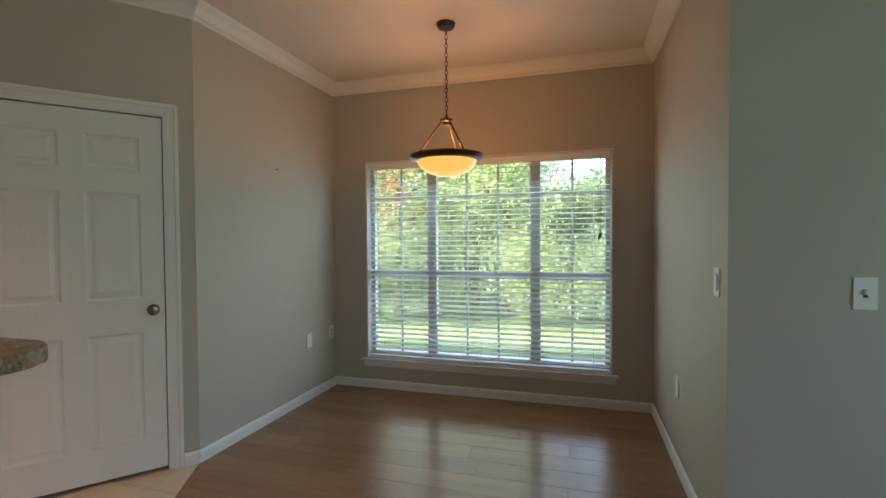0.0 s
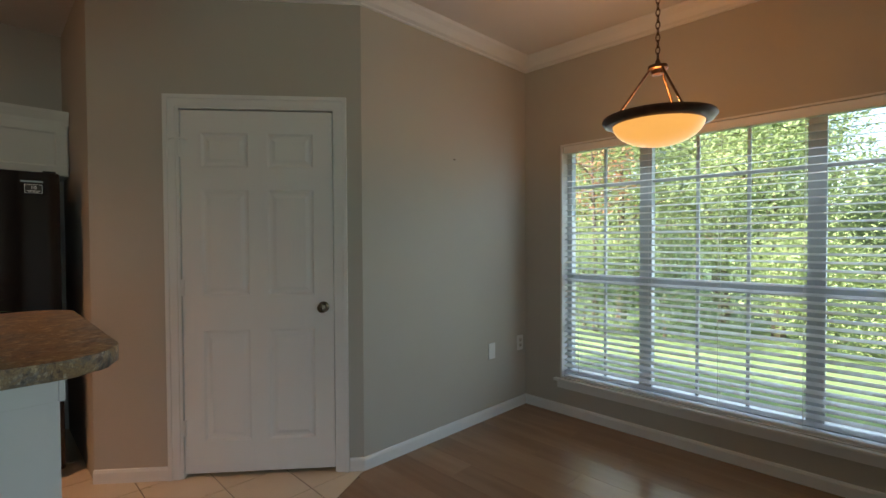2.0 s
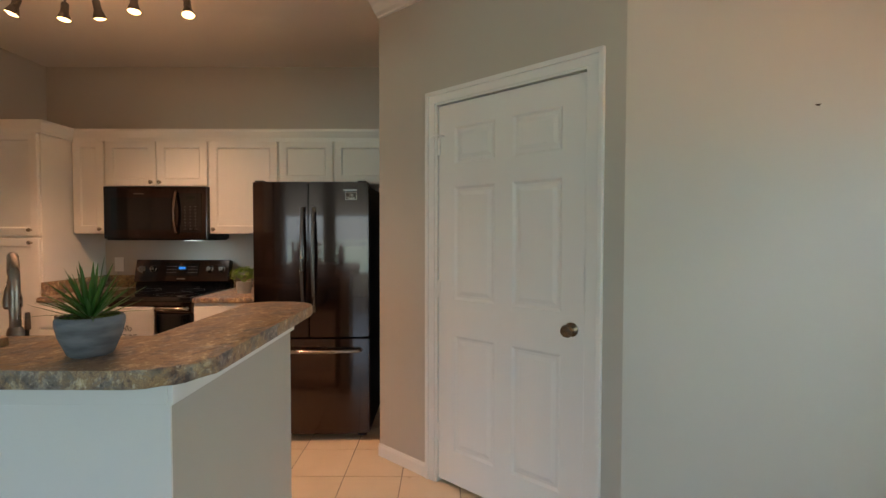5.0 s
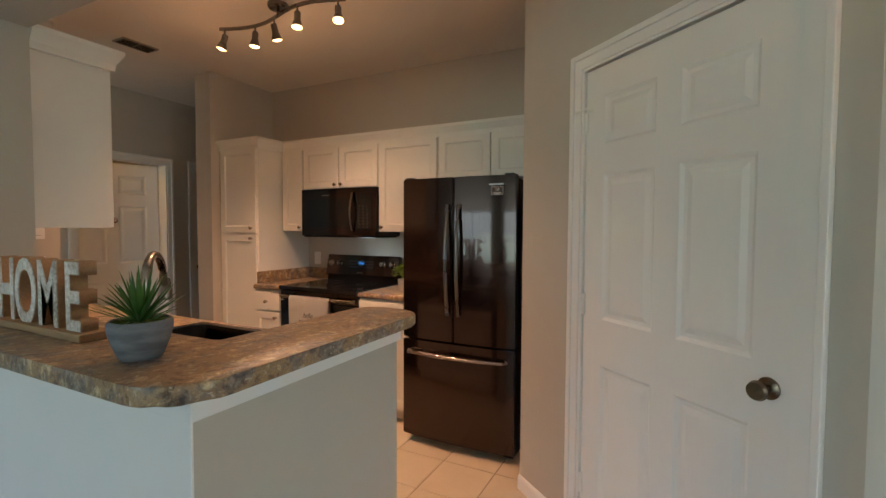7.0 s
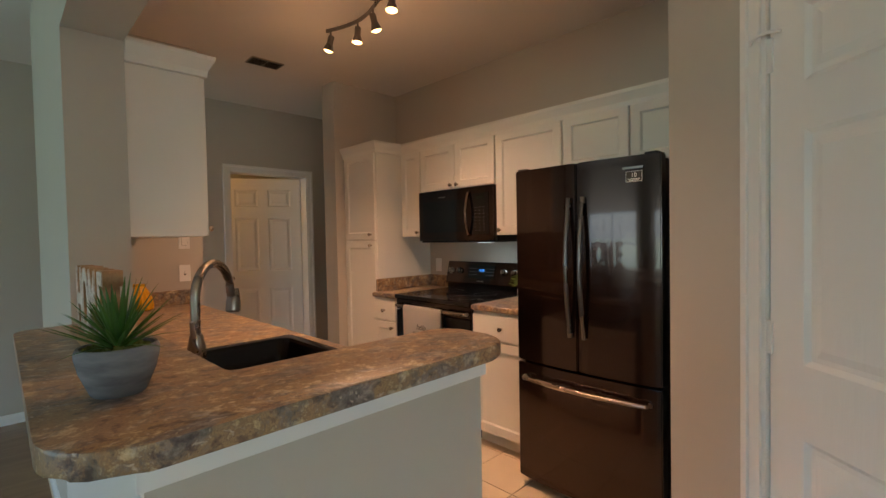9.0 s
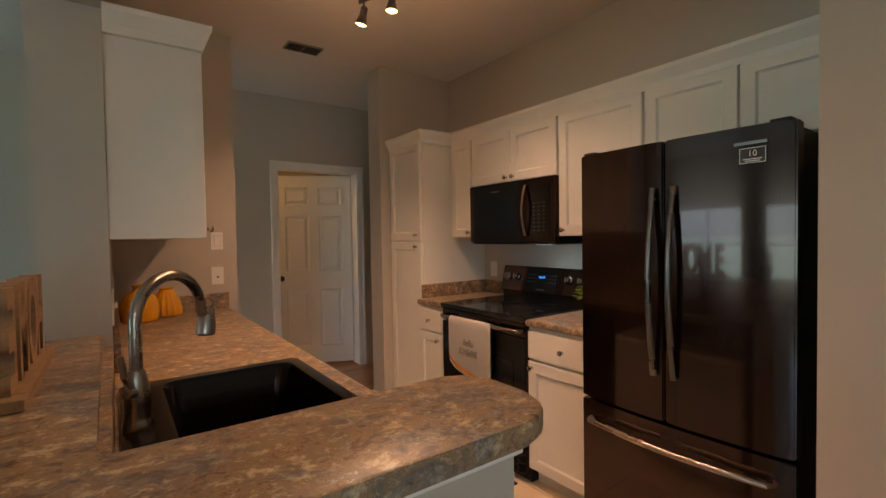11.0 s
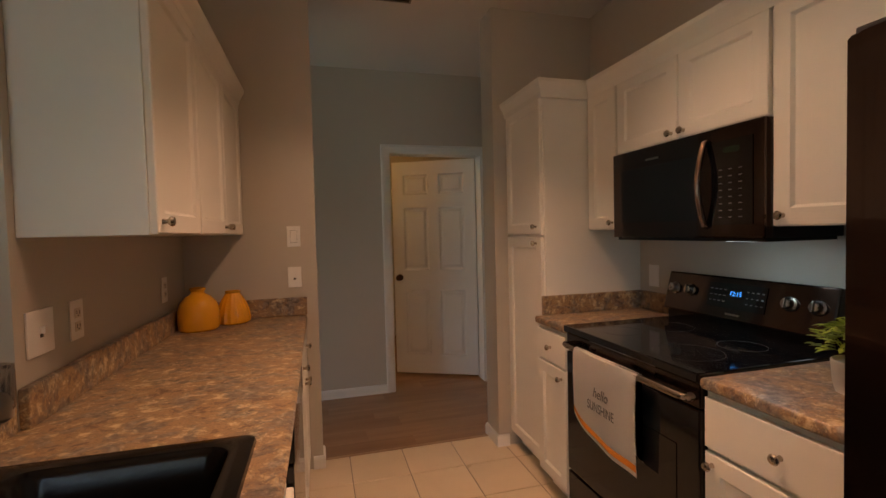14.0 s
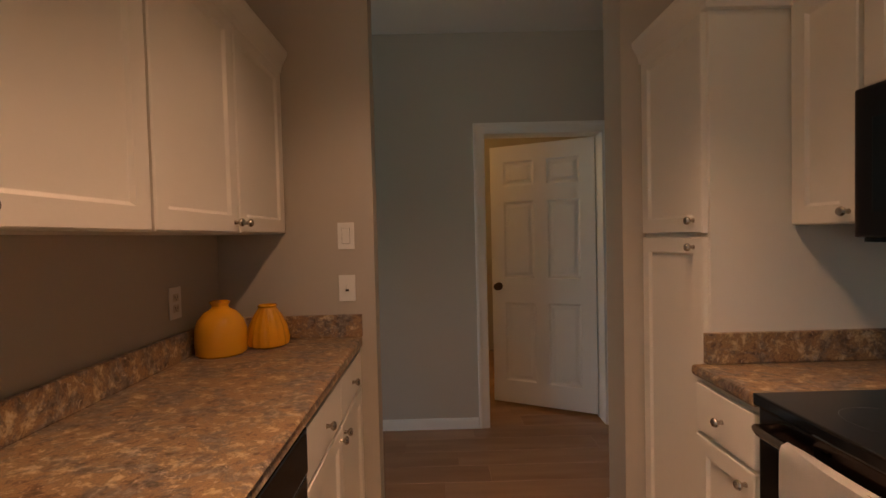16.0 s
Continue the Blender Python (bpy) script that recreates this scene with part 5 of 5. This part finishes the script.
for ch, y, w in (("H", 0.495, 1), ("O", 0.625, 1), ("M", 0.765, 1), ("E", 0.905, 1)):
    lm = Matrix.Translation((-1.09, y, 1.0765)) @ LR
    sq = Matrix.Diagonal((0.62 if ch != "M" else 0.60, 1, 1, 1))
    a = text_mesh("letter", ch, 0.285, 0.022, M_SIGNW, lm @ sq, sg, bold=0.008)
    b = text_mesh("letter_face", ch, 0.285, 0.0012, M_SIGN, Matrix.Translation((0.0236, 0, 0)) @ lm @ sq, sg, bold=0.005)

# rug in front of the range
rug = thing("lattice_rug", (-2.82, -0.05, 0), "black rug with a white lattice pattern in front of the range", "rug")
boxes("pile", M_RUG, [(-3.03, -2.60, -0.385, 0.36, 0.001, 0.010)], rug, bevel=0.002)
bm = bmesh.new()
for i in range(5):
    for j in range(3):
        cx, cy = -2.60 - 0.072 - 0.143 * j, -0.385 + 0.075 + 0.149 * i
        for rr_ in (0.062,):
            add_tube(bm, [(cx + rr_ * math.cos(2 * math.pi * k / 24) * (1 + 0.22 * math.cos(4 * 2 * math.pi * k / 24)), cy + rr_ * math.sin(2 * math.pi * k / 24) * (1 + 0.22 * math.cos(4 * 2 * math.pi * k / 24)), 0.0095) for k in range(24)], 0.0052, 5, closed=True)
tagged(finish("lattice", bm, M_RUGW, rug), "white lattice")

# ---- outdoors ----
structure(boxes("ground", M_GRASS, [(-150, 150, -150, 300, -0.5, -0.30)]), "mown lawn")


def tree(name, x, y, h, spread, leaf, seed, n, low=0.25, label="broad leafy green tree", trunk=0.09, size=0.09):
    g = random.Random(seed)
    t = thing(name, (x, y, -0.3), label, "tree" if trunk > 0.03 else "shrub", "trees beyond the lawn")
    bm = bmesh.new()
    base = Vector((x, y, -0.32))
    lean = Vector((g.uniform(-0.25, 0.25), g.uniform(-0.25, 0.25), 0))
    spine = [base + lean * s * s * h * 0.4 + Vector((0, 0, s * h * 0.85)) for s in (0, 0.2, 0.4, 0.6, 0.8, 1.0)]
    add_tube(bm, spine, [trunk * (1.15 - s) for s in (0, 0.2, 0.4, 0.6, 0.8, 1.0)], 8)
    ends = []
    for i in range(16):
        s = low + (0.95 - low) * (i + 0.5) / 16
        p = base + lean * s * s * h * 0.4 + Vector((0, 0, s * h * 0.85))
        a = i * 2.4 + g.uniform(-0.4, 0.4)
        L = spread * (1.05 - 0.55 * s) * g.uniform(0.7, 1.15)
        e = p + Vector((math.cos(a) * L, math.sin(a) * L, L * g.uniform(0.15, 0.6)))
        add_tube(bm, [p, p.lerp(e, 0.5) + Vector((0, 0, 0.06)), e], [trunk * 0.4, trunk * 0.25, trunk * 0.1], 5)
        ends += [p.lerp(e, q) for q in (0.45, 0.7, 1.0)]
    finish("trunk", bm, M_BARK, t)
    verts, faces = [], []
    for i in range(n):
        c = ends[g.randrange(len(ends))]
        rad = spread * 0.34
        p = c + Vector((g.gauss(0, rad * 0.6), g.gauss(0, rad * 0.6), g.gauss(0, rad * 0.5)))
        if p.z < -0.22:
            continue
        u = Vector((g.uniform(-1, 1), g.uniform(-1, 1), g.uniform(-0.6, 0.6))).normalized()
        w = u.cross(Vector((g.uniform(-1, 1), g.uniform(-1, 1), g.uniform(-1, 1)))).normalized()
        s = size * g.uniform(0.6, 1.3)
        k = len(verts)
        fold = u.cross(w) * s * 0.15
        verts += [tuple(p - u * s), tuple(p + w * s * 0.45 + fold), tuple(p + u * s), tuple(p - w * s * 0.45 + fold)]
        faces += [(k, k + 1, k + 2), (k, k + 2, k + 3)]
    me = bpy.data.meshes.new("crown")
    me.from_pydata(verts, [], faces)
    me.materials.append(leaf)
    ob = new("crown", me)
    ob.parent, ob.matrix_parent_inverse = t, t.matrix_basis.inverted()
    return t


g = random.Random(3)
spots = [(-5.2, 11.0, 6.0, 2.2, M_LEAF1), (-3.4, 10.2, 5.2, 1.9, M_LEAF2), (-1.9, 11.4, 6.4, 2.2, M_LEAF1), (-0.9, 10.4, 4.6, 1.6, M_LEAF2), (1.3, 11.2, 3.1, 1.3, M_LEAF1), (2.9, 10.6, 4.4, 1.8, M_LEAF3), (4.8, 11.6, 5.6, 2.2, M_LEAF1), (-7.4, 12.0, 6.6, 2.6, M_LEAF2), (-9.8, 13.0, 6.6, 2.8, M_LEAF1), (-2.8, 14.5, 8.0, 3.0, M_LEAF3), (0.9, 15.0, 3.4, 1.9, M_LEAF3), (-6.6, 15.0, 8.4, 3.2, M_LEAF3), (4.6, 15.5, 5.0, 2.4, M_LEAF3), (-11.5, 16.0, 8.5, 3.4, M_LEAF3), (7.5, 13.5, 7.0, 2.8, M_LEAF1)]
for i, (x, y, h, s, lf) in enumerate(spots):
    tree("tree", x, y, h, s, lf, 10 + i, 30000 if y < 12 else 15000, low=0.16, size=0.033 if y < 12 else 0.075)
tree("red_leaf_tree", -3.3, 8.9, 4.3, 1.1, M_BLOOM, 50, 700, low=0.55, label="slim tree with reddish young leaves", trunk=0.05, size=0.05)
for i in range(11):
    x = -10.5 + i * 1.7 + g.uniform(-0.3, 0.3)
    tree("shrub", x, 8.7 + g.uniform(-0.5, 0.9), 1.5 + g.uniform(-0.5, 0.6), 0.95, (M_LEAF2, M_LEAF1, M_LEAF3)[i % 3], 70 + i, 9000, low=0.08, label="dense green shrub at the edge of the lawn", trunk=0.025, size=0.027)

# ---- floor pieces ----


def clip(poly, a, b, c):
    """The part of a polygon where a*x + b*y <= c."""
    out = []
    for i, p in enumerate(poly):
        q = poly[(i + 1) % len(poly)]
        fp, fq = a * p[0] + b * p[1] - c, a * q[0] + b * q[1] - c
        if fp <= 0:
            out.append(p)
        if fp * fq < 0:
            s = fp / (fp - fq)
            out.append((p[0] + (q[0] - p[0]) * s, p[1] + (q[1] - p[1]) * s))
    return out


def area(p):
    return abs(sum(p[i][0] * p[(i + 1) % len(p)][1] - p[(i + 1) % len(p)][0] * p[i][1] for i in range(len(p)))) / 2


def piece(name, poly, z0, z1, bev, material, parent):
    cx, cy = sum(p[0] for p in poly) / len(poly), sum(p[1] for p in poly) / len(poly)
    bm = bmesh.new()
    lo = [bm.verts.new((x - cx, y - cy, z0)) for x, y in poly]
    k = []
    for x, y in poly:
        dx, dy = x - cx, y - cy
        k.append((dx - math.copysign(min(bev, abs(dx)), dx), dy - math.copysign(min(bev, abs(dy)), dy)))
    m1 = [bm.verts.new((x - cx, y - cy, z1 - bev)) for x, y in poly]
    hi = [bm.verts.new((x, y, z1)) for x, y in k]
    n = len(poly)
    bm.faces.new(hi)
    for i in range(n):
        j = (i + 1) % n
        bm.faces.new((lo[i], lo[j], m1[j], m1[i]))
        bm.faces.new((m1[i], m1[j], hi[j], hi[i]))
    ob = finish(name, bm, material)
    ob.matrix_basis = Matrix.Translation((cx, cy, 0))
    ob.parent = parent
    return ob


# line between tile and planks: from the pantry corner to the bar corner
DA, DB = Vector(PA), Vector((-1.044, 1.47))
dn = Vector((DB.y - DA.y, DA.x - DB.x))
dn = dn if dn.x < 0 else -dn
dc = dn.x * DA.x + dn.y * DA.y
planks = structure(boxes("floor_planks", M_SUB, [(-4.66, 4.2, -4.5, -1.31, -0.015, -0.009), (-1.044, 4.2, -1.31, 2.671, -0.015, -0.009), (XW - 0.04, XE, 2.671, YN, -0.015, -0.009)]), "brown oak-look plank floor")
g = random.Random(8)
PWID = 0.178
row = 0
y = -4.5
while y < YN:
    y1 = min(y + PWID, YN)
    x = -4.66 - g.uniform(0, 1.2)
    while x < 4.2:
        x1 = x + 1.22
        p = [(x, y), (x1, y), (x1, y1), (x, y1)]
        p = clip(p, 1, 0, 4.2)
        mid = (y + y1) / 2
        if mid < -1.31:
            p = clip(p, -1, 0, 4.66)
            p = clip(p, 0, 1, -1.312) if x < -1.955 and p else p
        elif mid < 1.47:
            p = clip(p, -1, 0, 1.05)
        elif mid < 2.92:
            p = clip(p, dn.x, dn.y, dc)
            p = clip(p, -1, 0, 1.74) if p else p
        else:
            p = clip(p, -1, 0, 1.742)
        if mid > 2.70 and p:
            p = clip(p, 1, 0, XE)
        if len(p) > 2 and area(p) > 0.003:
            piece("plank", p, -0.008, 0.0, 0.0012, M_WOOD, planks)
        x = x1
    y = y1
    row += 1
grout = structure(boxes("floor_tiles", M_GROUT, [(KW, -1.044, -1.309, 1.47, -0.0155, -0.004), (-2.7, -1.747, 1.47, 2.95, -0.0155, -0.004)]), "beige ceramic tile floor with dark grout")
bm = bmesh.new()
add_prism(bm, [(-1.747, 1.471), (-1.046, 1.471), (-1.747, 2.86)], -0.0152, -0.0042)
gg = finish("grout_bed", bm, M_GROUT, grout)
PT, GJ = 0.322, 0.0045
ix0, iy0 = -2.11 - 5 * PT, -1.309
for i in range(9):
    for j in range(14):
        x0, x1 = ix0 + i * PT + GJ / 2, ix0 + (i + 1) * PT - GJ / 2
        y0, y1 = iy0 + j * PT + GJ / 2, iy0 + (j + 1) * PT - GJ / 2
        p = [(x0, y0), (x1, y0), (x1, y1), (x0, y1)]
        p = clip(p, -1, 0, -KW)
        if (y0 + y1) / 2 > 1.2 and p:
            p = clip(p, -dn.x, -dn.y, -dc - 0.004)
        if p and y1 > 1.47 and len(p) > 2:
            p = clip(p, 0, 1, 2.95)
        elif p:
            p = clip(p, 1, 0, -1.05)
        if len(p) > 2 and area(p) > 0.002:
            piece("tile", p, -0.0035, 0.0, 0.0015, M_TILE, grout)
structure(boxes("floor_seam", M_SIGNW, [(-3.03, -1.955, -1.320, -1.300, 0.0005, 0.004)]), "thin wooden strip between tile and planks")
